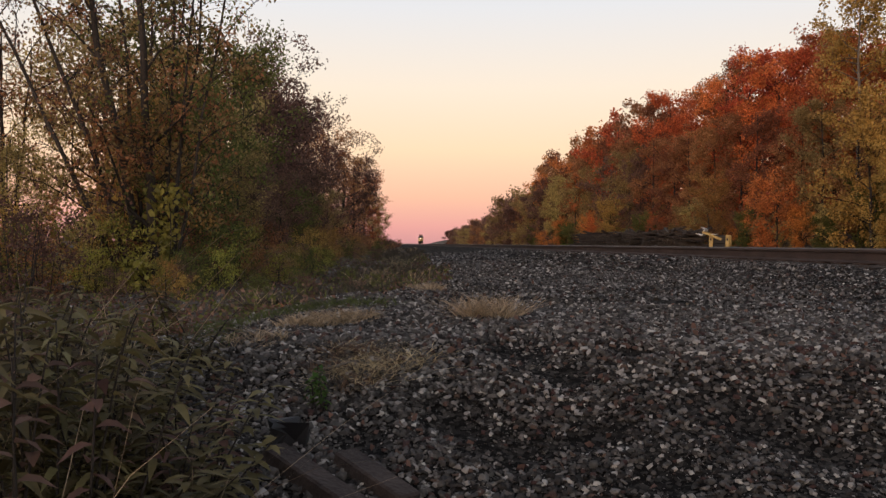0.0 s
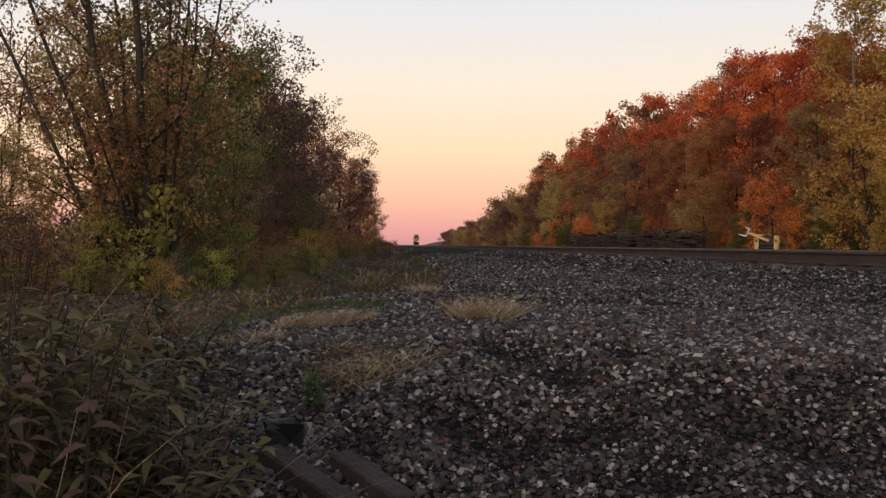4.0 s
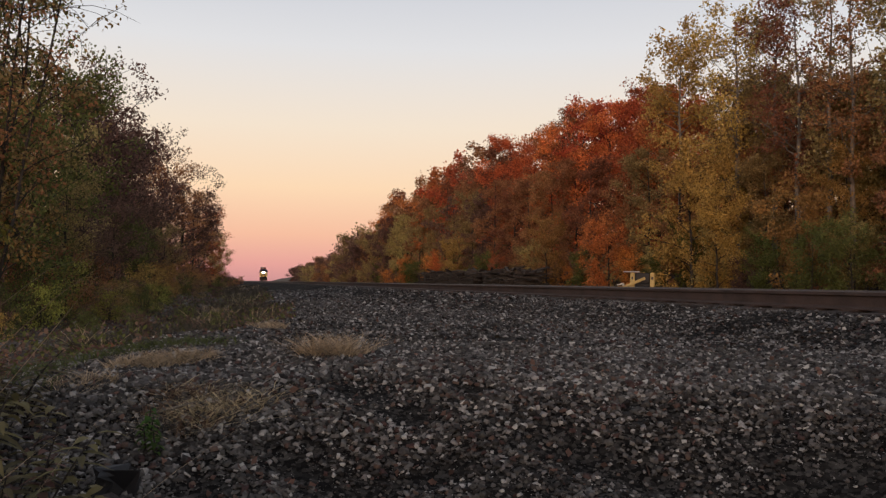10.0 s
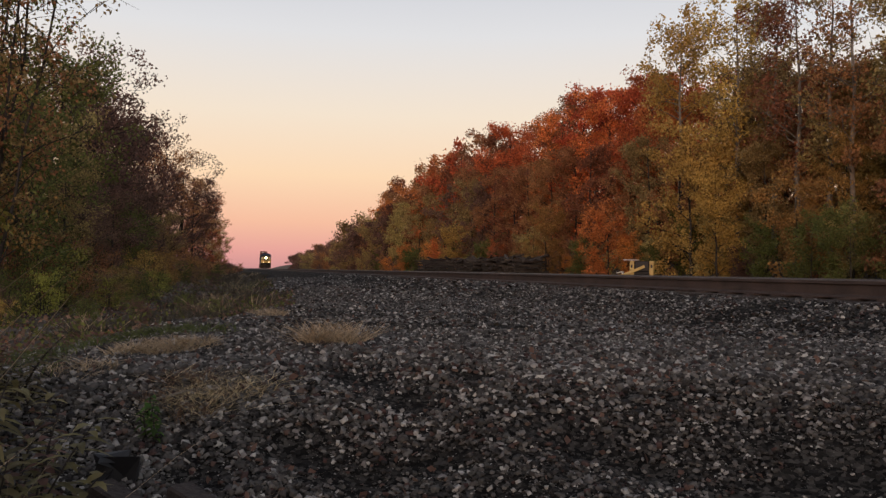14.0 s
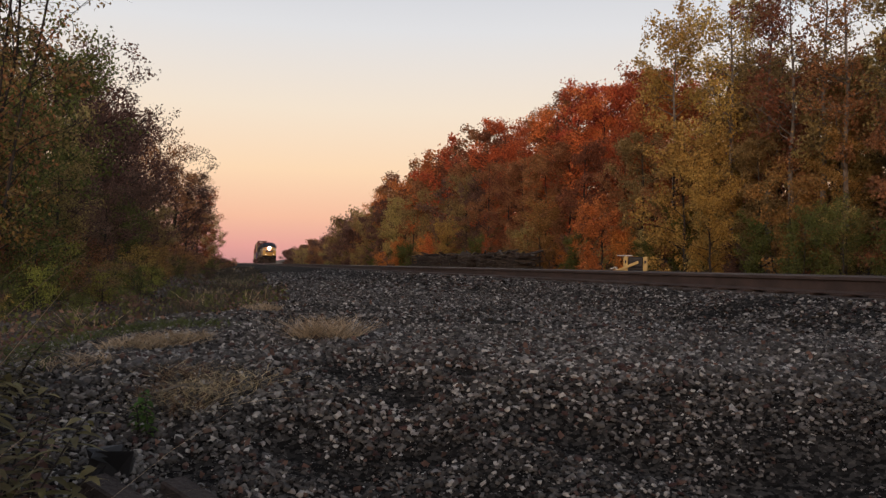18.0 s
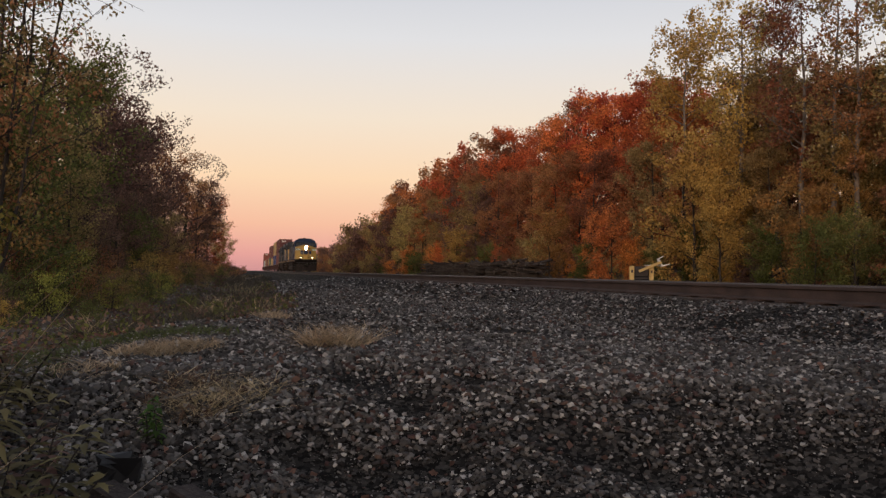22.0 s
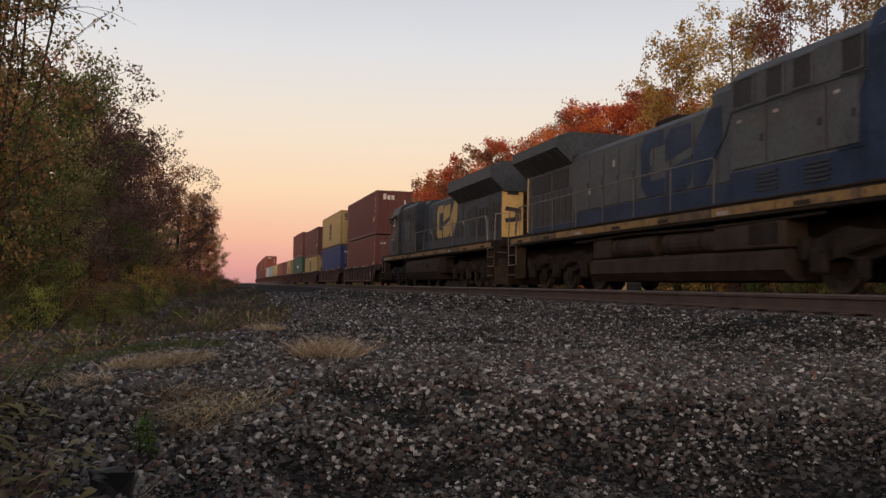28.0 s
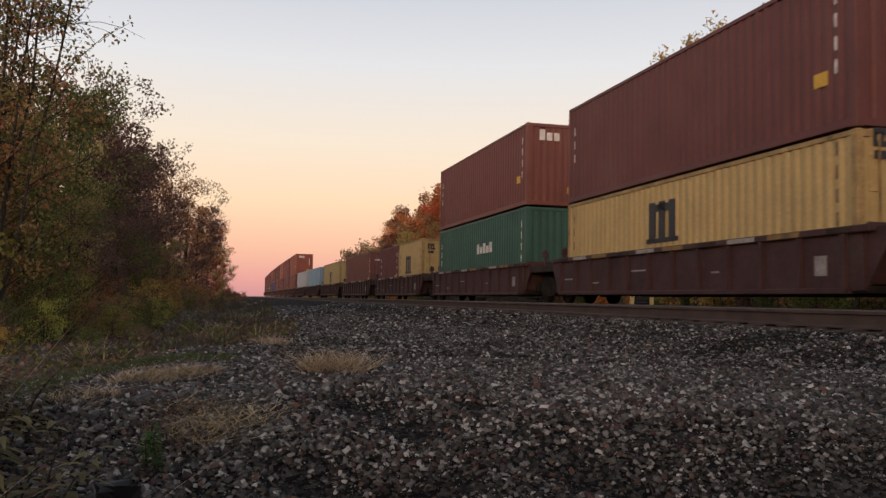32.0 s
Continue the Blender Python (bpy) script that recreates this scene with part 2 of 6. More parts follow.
# hollows in the bank before the camera, shade painted by thinned stone: bearing in degrees, distance, radius
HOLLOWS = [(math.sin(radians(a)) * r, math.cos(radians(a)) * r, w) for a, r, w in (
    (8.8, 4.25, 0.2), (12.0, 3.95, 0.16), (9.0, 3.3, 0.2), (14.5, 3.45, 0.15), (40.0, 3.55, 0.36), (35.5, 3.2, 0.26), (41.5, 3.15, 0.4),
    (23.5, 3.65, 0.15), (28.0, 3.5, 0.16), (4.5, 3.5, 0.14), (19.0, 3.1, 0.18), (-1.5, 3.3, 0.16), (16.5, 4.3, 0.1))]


def hollow_shade(x, y):
    """How far a place lies in a hollow with shade put in, 0 to 1."""
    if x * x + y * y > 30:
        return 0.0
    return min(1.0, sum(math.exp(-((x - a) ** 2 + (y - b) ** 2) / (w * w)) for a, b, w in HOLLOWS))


def ground_z(x, y):
    u = x - bend(y)
    z = -0.46
    z += 0.24 * step(4.3, 5.6, u)                       # ballast shoulder of the near track
    z -= 0.75 * step(12.6, 16.5, u)                      # down to the verge beyond the tracks
    z += 3.5 * step(33, 52, u)                           # rise in the wood
    z += 9.0 * step(46, 85, u)
    z += 4.2 * step(-12, -42, y)                         # unseen rise added behind the camera, keeps the low sun off the bank
    r = math.hypot(x, y)
    z -= 0.24 * max(0.0, 4.6 - r) * step(0, 1.2, 4.6 - r)  # the dip where the camera stands
    edge = -1.3 + 2.2 * step(6, 14, y) + 1.2 * step(14, 60, y)
    z -= 0.28 * step(edge + 0.9, edge - 0.8, u) * step(3, 7, r) if y > -50 else 0
    z += 0.05 * noise.noise((x * 0.5, y * 0.5, 0)) * (1 if u < 4.5 or u > 15 else 0.3)
    if r < 30:
        z += 0.022 * noise.noise((x * 2.3, y * 2.3, 5))
    if r < 12:
        z += 0.045 * step(12, 6, r) * noise.noise((x * 1.3, y * 1.3, 15)) - 0.06 * hollow_shade(x, y)
    return z


def lines(near, far, fine, grow):
    """Grid lines that are fine near zero and wider apart with the distance."""
    out, x, s = [0.0], 0.0, fine
    while x < far:
        if x > near:
            s *= grow
        x += s
        out.append(x)
    return out


def ground():
    xs = [-v for v in lines(3, 1500, 0.1, 1.12)][:0:-1] + lines(6.4, 1500, 0.07, 1.11)
    ys = [-v for v in lines(2, 1500, 0.3, 1.25)][:0:-1] + lines(7, 3500, 0.07, 1.05)
    verts = [(x, y, ground_z(x, y)) for y in ys for x in xs]
    n = len(xs)
    faces = [(j * n + i, j * n + i + 1, (j + 1) * n + i + 1, (j + 1) * n + i) for j in range(len(ys) - 1) for i in range(n - 1)]
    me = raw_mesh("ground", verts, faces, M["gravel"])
    me.materials.append(M["soil"])
    idx = []
    for j in range(len(ys) - 1):
        for i in range(n - 1):
            x, y = (xs[i] + xs[i + 1]) / 2, (ys[j] + ys[j + 1]) / 2
            u = x - bend(y)
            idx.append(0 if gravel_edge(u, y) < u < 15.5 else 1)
    me.polygons.foreach_set("material_index", idx)
    me.shade_smooth()
    tagged(new("ground", me), "grey crushed-stone railway ground, gap shade in its colour, with dark soil verges", "ground", kind="structure")
    return np.array(xs), np.array(ys), np.array([v[2] for v in verts]).reshape(len(ys), n)


GROUND = ground()


def seat(x, y):
    """The ground's height at arrays of places, straight from its sheet."""
    xs, ys, zs = GROUND
    i, j = np.clip(np.searchsorted(xs, x) - 1, 0, len(xs) - 2), np.clip(np.searchsorted(ys, y) - 1, 0, len(ys) - 2)
    u, v = (x - xs[i]) / (xs[i + 1] - xs[i]), (y - ys[j]) / (ys[j + 1] - ys[j])
    return (zs[j, i] * (1 - u) + zs[j, i + 1] * u) * (1 - v) + (zs[j + 1, i] * (1 - u) + zs[j + 1, i + 1] * u) * v


def stones():
    """Loose crushed stone, packed side by side near the camera and in coarser chips with the distance."""
    rng = np.random.default_rng(4)
    cube = np.array([(x, y, z) for z in (-1, 1) for x, y in ((-1, -1), (1, -1), (1, 1), (-1, 1))], float)
    quad = np.array([(4, 5, 6, 7), (0, 1, 5, 4), (1, 2, 6, 5), (2, 3, 7, 6), (3, 0, 4, 7)])
    chip = np.array([(-1, -1, -1), (1, -1, -1), (1, 1, -1), (-1, 1, -1), (0.2, -0.1, 1)], float)
    tri = np.array([(0, 1, 4), (1, 2, 4), (2, 3, 4), (3, 0, 4)])
    shares = (("stone", 0.50), ("stone_mid", 0.28), ("stone_pale", 0.17), ("stone_rust", 0.05))
    heaps = {(heap, near): ([], []) for heap, _ in shares for near in (True, False)}
    for r0, r1, count, s0, s1, a0, a1 in ((2.2, 7.0, 200000, 0.0032, 0.0108, -24, 47), (7.0, 16.0, 105000, 0.008, 0.013, -24, 47), (16.0, 46.0, 62000, 0.022, 0.02, -24, 47),
                                          (0.2, 10.0, 46000, 0.011, 0.02, 47, 250), (0.1, 2.2, 7000, 0.008, 0.012, -24, 47)):
        rr = np.sqrt(rng.uniform(r0 * r0, r1 * r1, count)) if r1 < 20 else r0 + (r1 - r0) * rng.random(count) ** 1.15
        aa = np.radians(rng.uniform(a0, a1, count))
        xx, yy = rr * np.sin(aa), rr * np.cos(aa)
        for r, x, y, floor in zip(rr.tolist(), xx.tolist(), yy.tolist(), seat(xx, yy).tolist()):
            if x > 5.8 or (x < gravel_edge(x, y) and rng.random() < 0.85):
                continue
            side = math.degrees(math.atan2(x, y))
            # shade put in: sparser, smaller stone bares the dark bed close by and rightward
            dark = 0.0 if a0 > 0 else max(hollow_shade(x, y), (0.22 + 0.3 * step(5, 22, side) + 0.42 * step(27, 38, side)) * step(4.5, 3.2, r))
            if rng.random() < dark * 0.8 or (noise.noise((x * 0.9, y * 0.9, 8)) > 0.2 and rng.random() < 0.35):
                continue
            s = (s0 + s1 * rng.random() ** 2.4) * (1 - 0.5 * dark)
            q = Euler((rng.uniform(-0.7, 0.7), rng.uniform(-0.7, 0.7), rng.uniform(0, 6.28))).to_matrix()
            near = r < 7.0 and s > 0.0056 and a0 < 0
            body = cube if near else chip
            shape = body * (1 + 0.38 * rng.uniform(-1, 1, (len(body), 3))) * s * np.array((rng.uniform(0.9, 1.5), rng.uniform(0.7, 1.15), rng.uniform(0.35, 0.8)))
            warm = 0.08 * (noise.noise((x * 0.35, y * 0.8, 21)) > 0.12)
            pick, heap = rng.random() + warm, "stone_rust"
            for name, share in shares[:3]:
                # fewer pale stones on the near bank, for its shade
                pick -= share * (0.8 if name == "stone_pale" and r < 3.6 else 1.0)
                if pick < 0:
                    heap = name
                    break
            vs, fs = heaps[heap, near]
            fs.append((quad if near else tri) + len(body) * len(vs))
            vs.append(shape @ np.array(q).T + (x, y, floor + s * rng.uniform(0.15, 1.1)))
    for heap, label in (("stone", "loose dark grey crushed stone"), ("stone_mid", "loose mid-grey crushed stone"), ("stone_pale", "pale grey stones among the crushed stone"), ("stone_rust", "rust-stained stones among the crushed stone")):
        for near in (True, False):
            vs, fs = heaps[heap, near]
            tagged(new("gravel", raw_mesh("gravel", np.concatenate(vs), np.concatenate(fs), M[heap])), label, "gravel", kind="stuff")


stones()


# ---- the tracks ----
RAIL = [(-0.075, -0.18), (0.075, -0.18), (0.075, -0.168), (0.012, -0.145), (0.012, -0.05), (0.036, -0.038), (0.036, -0.006), (0.03, 0.0), (-0.03, 0.0), (-0.036, -0.006), (-0.036, -0.038), (-0.012, -0.05), (-0.012, -0.145), (-0.075, -0.168)]
TRACKS = (6.86, 11.06)


def rails():
    ys = [-60, -30, 0, 30, 60, 100, 150] + list(range(200, 1400, 20))
    for c in TRACKS:
        track = tagged(new("railway_track"), "rusty steel railway track on timber ties in ballast", "railway track", "pair of tracks", "structure")
        track.location = (c, 0, 0)
        for side in (-0.7525, 0.7525):
            s = Shape()
            n = len(RAIL)
            v = [(side + a + bend(y), y, b) for y in ys for a, b in RAIL]
            f = [(j * n + i, j * n + (i + 1) % n, (j + 1) * n + (i + 1) % n, (j + 1) * n + i) for j in range(len(ys) - 1) for i in range(n)]
            rail = part("rail", s.add(v, f), M["rail"], track)
            rail.data.materials.append(M["rail_top"])
            for p in rail.data.polygons:
                if p.center.z > -0.004:
                    p.material_index = 1
        tie = Shape().box(-1.3, 1.3, -0.115, 0.115, -0.38, -0.195, 0.012).mesh("tie", M["tie"])
        plate = Shape()
        for side in (-0.7525, 0.7525):
            plate.box(side - 0.17, side + 0.17, -0.095, 0.095, -0.195, -0.181)
        plate = plate.mesh("tie_plate", M["rail"])
        for k in range(150):
            y = -4 + k * 0.53
            part("tie", tie, None, track, m=pose(bend(y) + random.uniform(-0.03, 0.03), y, random.uniform(-0.01, 0.004), 0, 0, random.uniform(-0.8, 0.8)))
            if k < 60:
                part("tie_plate", plate, None, track, m=pose(bend(y), y, 0))


rails()


# ---- trees and shrubs ----
def leaf_cards(rng, centers, length, width, droop=0.3):
    """One small folded leaf at each centre."""
    n = len(centers)
    d = rng.standard_normal((n, 3))
    d[:, 2] -= droop
    d /= np.linalg.norm(d, axis=1)[:, None]
    s = np.cross(d, rng.standard_normal((n, 3)))
    s /= np.linalg.norm(s, axis=1)[:, None] + 1e-6
    up = np.cross(s, d)
    l = length * rng.uniform(0.6, 1.3, (n, 1))
    w = width * rng.uniform(0.7, 1.2, (n, 1))
    v = np.stack([centers, centers + d * l * 0.45 + s * w * 0.5 + up * w * 0.2, centers + d * l, centers + d * l * 0.45 - s * w * 0.5 + up * w * 0.2], 1).reshape(-1, 3)
    return v, np.arange(n * 4).reshape(-1, 4)


def skeleton(rng, height, radius, base, stems, limbs, twigs, thick):
    """Trunk, limbs and twigs, and the places where leaves sit."""
    s, tips = Shape(), []
    for k in range(stems):
        a = rng.uniform(0, math.tau)
        lean = (0.25 if stems > 1 else 0.05) * rng.uniform(0.5, 1.2) * radius
        x0 = Vector((0.18 * math.cos(a), 0.18 * math.sin(a), -0.3)) * (stems > 1) + Vector((0, 0, -0.3 * (stems == 1)))
        top = height * rng.uniform(0.8, 0.95)
        trunk = [x0 + Vector((math.cos(a) * lean * (i / 7) ** 1.3 + rng.normal(0, 0.025) * height * 0.12, math.sin(a) * lean * (i / 7) ** 1.3 + rng.normal(0, 0.025) * height * 0.12, (top + 0.3) * i / 7)) for i in range(8)]
        rad = [thick * (1 - 0.88 * i / 7) * (1.25 if i == 0 else 1) / stems ** 0.4 for i in range(8)]
        s.tube(trunk, rad, 6)
        for j in range(max(3, limbs // stems)):
            f = base + (0.97 - base) * (j + rng.random()) / max(3, limbs // stems)
            i = min(6, int(f * 7))
            p = trunk[i].lerp(trunk[i + 1], f * 7 - i)
            b = rng.uniform(0, math.tau)
            q = (f - base) / (1 - base)
            reach = radius * (0.42 + 0.58 * math.sin(math.pi * (0.18 + 0.72 * q))) * rng.uniform(0.6, 1.05)
            rise = reach * rng.uniform(0.25, 0.9)
            r0 = rad[i] * 0.5
            pts = [p + Vector((math.cos(b) * reach * u, math.sin(b) * reach * u, rise * u ** 1.2)) + Vector(rng.normal(0, 0.05, 3)) * reach * (u > 0) for u in (0, 0.35, 0.7, 1)]
            s.tube(pts, [r0, r0 * 0.7, r0 * 0.45, 0.012], 3, False)
            tips.append(pts[3])
            tips.append(pts[2])
            for w in range(twigs):
                u = rng.uniform(0.3, 1)
                p2 = pts[0].lerp(pts[3], u)
                d = Vector(rng.normal(0, 1, 3)).normalized() * reach * rng.uniform(0.25, 0.5) + Vector((0, 0, 0.12 * reach))
                if stems > 1:  # near trees: bent twigs
                    s.tube([p2, p2 + d * 0.5 + Vector((0, 0, -0.16 * d.length)), p2 + d], [r0 * 0.3 + 0.006, 0.007, 0.003], 3, False)
                else:
                    s.tube([p2, p2 + d], [r0 * 0.3 + 0.007, 0.006], 3, False)
                tips.append(p2 + d)
                tips.append(p2 + d * 0.6)
    return s, tips


def tree(name, seed, height, radius, base, leaves, size, spread, bark, stems=1, limbs=14, twigs=4, thick=0.16, bare=0.0, far_leaf=False):
    """A tree of its own: trunk with limbs, and a crown of single leaves in clumps. bare: share of the top clumps that have shed."""
    rng = np.random.default_rng(seed)
    s, tips = skeleton(rng, height, radius, base, stems, limbs, twigs, thick)
    ob = new(name)
    part("trunk", s, bark, ob, smooth=True)
    tips = np.array([tuple(t) for t in tips])
    keep = rng.random(len(tips)) > bare * np.clip((tips[:, 2] / height - 0.45) * 2.2, 0, 1)
    tips = tips[keep]
    pick = rng.integers(0, len(tips), leaves)
    ball = rng.standard_normal((leaves, 3))
    ball *= (rng.random((leaves, 1)) ** 0.45) / np.linalg.norm(ball, axis=1)[:, None]
    c = tips[pick] + ball * np.array((1, 1, 0.75)) * spread * 1.9 * rng.uniform(0.5, 1.1, (len(tips), 1))[pick]
    c[:, 2] = np.maximum(c[:, 2], 0.1)
    v, f = leaf_cards(rng, c, size, size * 0.7)
    if far_leaf:  # a single facet is enough for leaves seen from afar
        v = np.stack([v[1::4], v[2::4], v[3::4]], 1).reshape(-1, 3)
        f = np.arange(len(v)).reshape(-1, 3)
    part("crown", raw_mesh("crown", v, f, M["leaf_olive"]), None, ob)
    return ob


def dress(ob, leaf, label, category="tree", group=""):
    for o in ob.children:
        if o.name.startswith("crown"):
            o.material_slots[0].link = "OBJECT"
            o.material_slots[0].material = M[leaf]
    return tagged(ob, label, category, group)


def at(x, y, k=1.0, turn=None, sink=0.0):
    return pose(x, y, ground_z(x, y) - sink, 0, 0, random.uniform(0, 360) if turn is None else turn) @ Matrix.Diagonal((k, k, k, 1))


COLOURS = {"leaf_red": "red autumn", "leaf_orange": "orange autumn", "leaf_rust": "rust-brown autumn", "leaf_gold": "golden autumn", "leaf_olive": "olive-brown autumn", "leaf_green": "dark green", "leaf_lime": "yellow-green", "leaf_plum": "plum-brown"}


def right_wood():
    kinds = [tree("broadleaf_tree", 11, 18, 4.0, 0.10, 12500, 0.29, 0.46, M["bark"], limbs=30, twigs=3, thick=0.2, far_leaf=True),
             tree("broadleaf_tree", 12, 18, 3.6, 0.12, 11500, 0.29, 0.44, M["bark"], limbs=28, twigs=3, thick=0.18, far_leaf=True),
             tree("broadleaf_tree", 13, 18, 4.4, 0.10, 13000, 0.29, 0.48, M["bark"], limbs=32, twigs=3, thick=0.2, far_leaf=True)]
    back = [tree("broadleaf_tree", 14, 18, 4.6, 0.10, 4500, 0.5, 0.66, M["bark"], limbs=18, twigs=2, thick=0.2, far_leaf=True)]
    bush = [tree("shrub", 33, 6, 2.4, 0.02, 2600, 0.34, 0.42, M["bark"], limbs=12, twigs=2, thick=0.06, far_leaf=True)]
    tall = [tree("tall_tree", 21, 20, 2.5, 0.35, 3900, 0.26, 0.34, M["pale_bark"], limbs=28, twigs=5, thick=0.2, bare=0.6, far_leaf=True),
            tree("tall_tree", 22, 20, 2.7, 0.35, 5000, 0.26, 0.36, M["pale_bark"], limbs=28, twigs=5, thick=0.2, bare=0.3, far_leaf=True)]
    round_top = tree("tall_tree", 23, 20, 2.9, 0.62, 5600, 0.26, 0.36, M["pale_bark"], limbs=26, twigs=4, thick=0.18, far_leaf=True)
    small = [tree("small_tree", 31, 6, 2.2, 0.04, 5000, 0.21, 0.32, M["bark"], limbs=18, twigs=3, thick=0.08, far_leaf=True),
             tree("small_tree", 32, 6, 1.9, 0.04, 4600, 0.21, 0.3, M["bark"], limbs=18, twigs=3, thick=0.08, far_leaf=True)]
    mid = tree("small_tree", 35, 9, 3.0, 0.04, 9500, 0.22, 0.36, M["bark"], limbs=26, twigs=4, thick=0.1, far_leaf=True)
    used = set()

    def crown_top(kind):
        """The height up to which a kind's crown reaches at its own size."""
        return max(c[2] for o in kind.children if o.name.startswith("crown") for c in o.bound_box) * 0.97

    def plant(kind, x, y, k, leaf, label=None):
        label = label or COLOURS[leaf] + " broadleaf tree at the edge of the wood"
        if kind in used:
            ob = copy_thing(kind, at(x, y, k / kind.scale[0]))
        else:
            ob = kind
            ob.matrix_basis = at(x, y, k)
            used.add(kind)
        dress(ob, leaf, label, group="trees of the wood beyond the tracks")

    rng = random.Random(7)
    y = 16.0
    while y < 216:
        az = math.degrees(math.atan2(36, y))
        # sunlit crowns are put into leaf colour: browner front row, redder rows behind
        if az > 37:
            front, tops = ["leaf_olive", "leaf_rust", "leaf_gold"], ["leaf_olive", "leaf_rust", "leaf_olive"]
        elif az > 29:
            front, tops = ["leaf_olive", "leaf_rust", "leaf_gold", "leaf_olive"], ["leaf_olive", "leaf_rust", "leaf_plum"]
        elif az > 25.5:
            front, tops = ["leaf_rust", "leaf_olive", "leaf_gold"], ["leaf_olive", "leaf_orange", "leaf_rust"]
        elif az > 18:
            front, tops = ["leaf_rust", "leaf_olive", "leaf_rust", "leaf_plum"], ["leaf_red", "leaf_red", "leaf_red", "leaf_rust"]
        else:
            front, tops = ["leaf_rust", "leaf_olive", "leaf_plum", "leaf_olive"], ["leaf_rust", "leaf_orange", "leaf_rust", "leaf_red"]
        high = float(np.interp(az, (11, 19, 24.5, 27.4, 33.5, 42, 60), (21.6, 21.6, 20.3, 18.9, 16.4, 14.6, 14.6)))
        for row, x in enumerate((35.0, 39.5, 46.0)):
            h = high * rng.uniform(0.9, 1.03) * (0.7 if row == 0 else 0.97 if row == 2 else 1.0)
            kind = rng.choice(back if row == 2 or y > 125 else kinds)
            plant(kind, x + rng.uniform(-1.2, 1.2), y + rng.uniform(-1.5, 1.5), h / crown_top(kind), rng.choice(front if row == 0 else tops))
        y += 5.2 + y * 0.008
    # the tall trees that stand out over the wood
    for kind, x, y, h, leaf in ((round_top, 36.0, 62.3, 22.4, "leaf_gold"), (tall[1], 36.0, 54.2, 21.6, "leaf_gold"), (tall[0], 37.0, 51.2, 21.0, "leaf_olive"), (tall[1], 36.0, 47.6, 20.8, "leaf_rust"), (tall[0], 36.5, 45.0, 20.6, "leaf_olive"),
                                (tall[0], 36.0, 42.6, 20.4, "leaf_rust"), (tall[1], 37.0, 40.2, 20.6, "leaf_olive"), (tall[0], 36.0, 37.5, 20.0, "leaf_rust"), (tall[1], 37.5, 34.5, 20.0, "leaf_olive"), (tall[0], 40.0, 58.5, 21.0, "leaf_olive")):
        plant(kind, x, y, h / crown_top(kind), leaf, "tall half-bare tree with thin autumn leaves")
    # small trees and shrubs before the wood
    for x, y, h, leaf in ((30.4, 78, 7.6, "leaf_gold"), (30.4, 64, 6.6, "leaf_orange"), (31.5, 53, 11.5, "leaf_gold"), (31.0, 49.0, 7.5, "leaf_gold"), (31.0, 41.0, 7.0, "leaf_gold"), (30.0, 38.5, 4.4, "leaf_green"), (30.2, 35.8, 4.6, "leaf_green"), (31, 33, 4.4, "leaf_green"),
                         (31, 28, 5, "leaf_rust"), (32, 30.5, 6.5, "leaf_olive"), (31.5, 25, 6, "leaf_olive"), (32.5, 34.5, 6.5, "leaf_rust"), (31, 116, 7.5, "leaf_gold"), (31.5, 72, 4.5, "leaf_green"), (31, 95, 4, "leaf_rust"), (31.5, 140, 5, "leaf_green"), (31, 150, 6, "leaf_orange"), (31, 58, 3.4, "leaf_green"), (31.5, 104, 4.5, "leaf_green"), (31.8, 128, 5.5, "leaf_red")):
        plant(mid if h > 7 else rng.choice(small), x, y, h / (9 if h > 7 else 6), leaf, COLOURS[leaf] + " small tree before the wood")
    y = 14.0
    while y < 210:
        leaf = rng.choice(["leaf_green", "leaf_rust", "leaf_olive", "leaf_plum", "leaf_olive" if y < 62 else "leaf_orange"])
        plant(rng.choice(small), 32.5 + rng.uniform(-0.8, 1.0), y, rng.uniform(0.45, 1.0), leaf, COLOURS[leaf] + " undergrowth shrub before the wood")
        y += 2.6 + y * 0.008
    for y in range(18, 84, 5):
        leaf = rng.choice(["leaf_olive", "leaf_rust", "leaf_plum"])
        plant(bush[0], 42.5 + rng.uniform(-1, 1), y, rng.uniform(0.8, 1.1), leaf, COLOURS[leaf] + " undergrowth shrub in the wood")
    for y in range(24, 92, 6):
        plant(back[0], 53 + rng.uniform(-1, 1), y + rng.uniform(-1, 1), 11.5 / crown_top(back[0]), rng.choice(["leaf_olive", "leaf_rust", "leaf_plum"]))
    y = 212.0
    while y < 520:
        leaf = rng.choice(["leaf_plum", "leaf_rust", "leaf_olive", "leaf_plum"])
        k = (2.1 if y < 260 else 1.5) * rng.uniform(0.8, 1.2)
        plant(rng.choice(bush), 34 + bend(y) + rng.uniform(-2, 3) - max(0, y - 250) * 0.02, y, k, leaf, COLOURS[leaf] + " shrub along the line")
        plant(rng.choice(bush), 42 + bend(y) + rng.uniform(-2, 3), y + 4, k * 1.2, leaf, COLOURS[leaf] + " shrub along the line")
        y += 7 + (y - 212) * 0.03

    state = random.getstate()
    for n, (x, y, h, leaf) in enumerate(((38.5, 52, 14.5, "leaf_rust"), (38.0, 45, 14.0, "leaf_olive"), (39.0, 38, 14.0, "leaf_rust"), (41.0, 58, 15.5, "leaf_rust"), (40.5, 32, 13.0, "leaf_olive"))):
        plant(kinds[n % 3], x, y, h / crown_top(kinds[n % 3]), leaf)
    random.setstate(state)


right_wood()


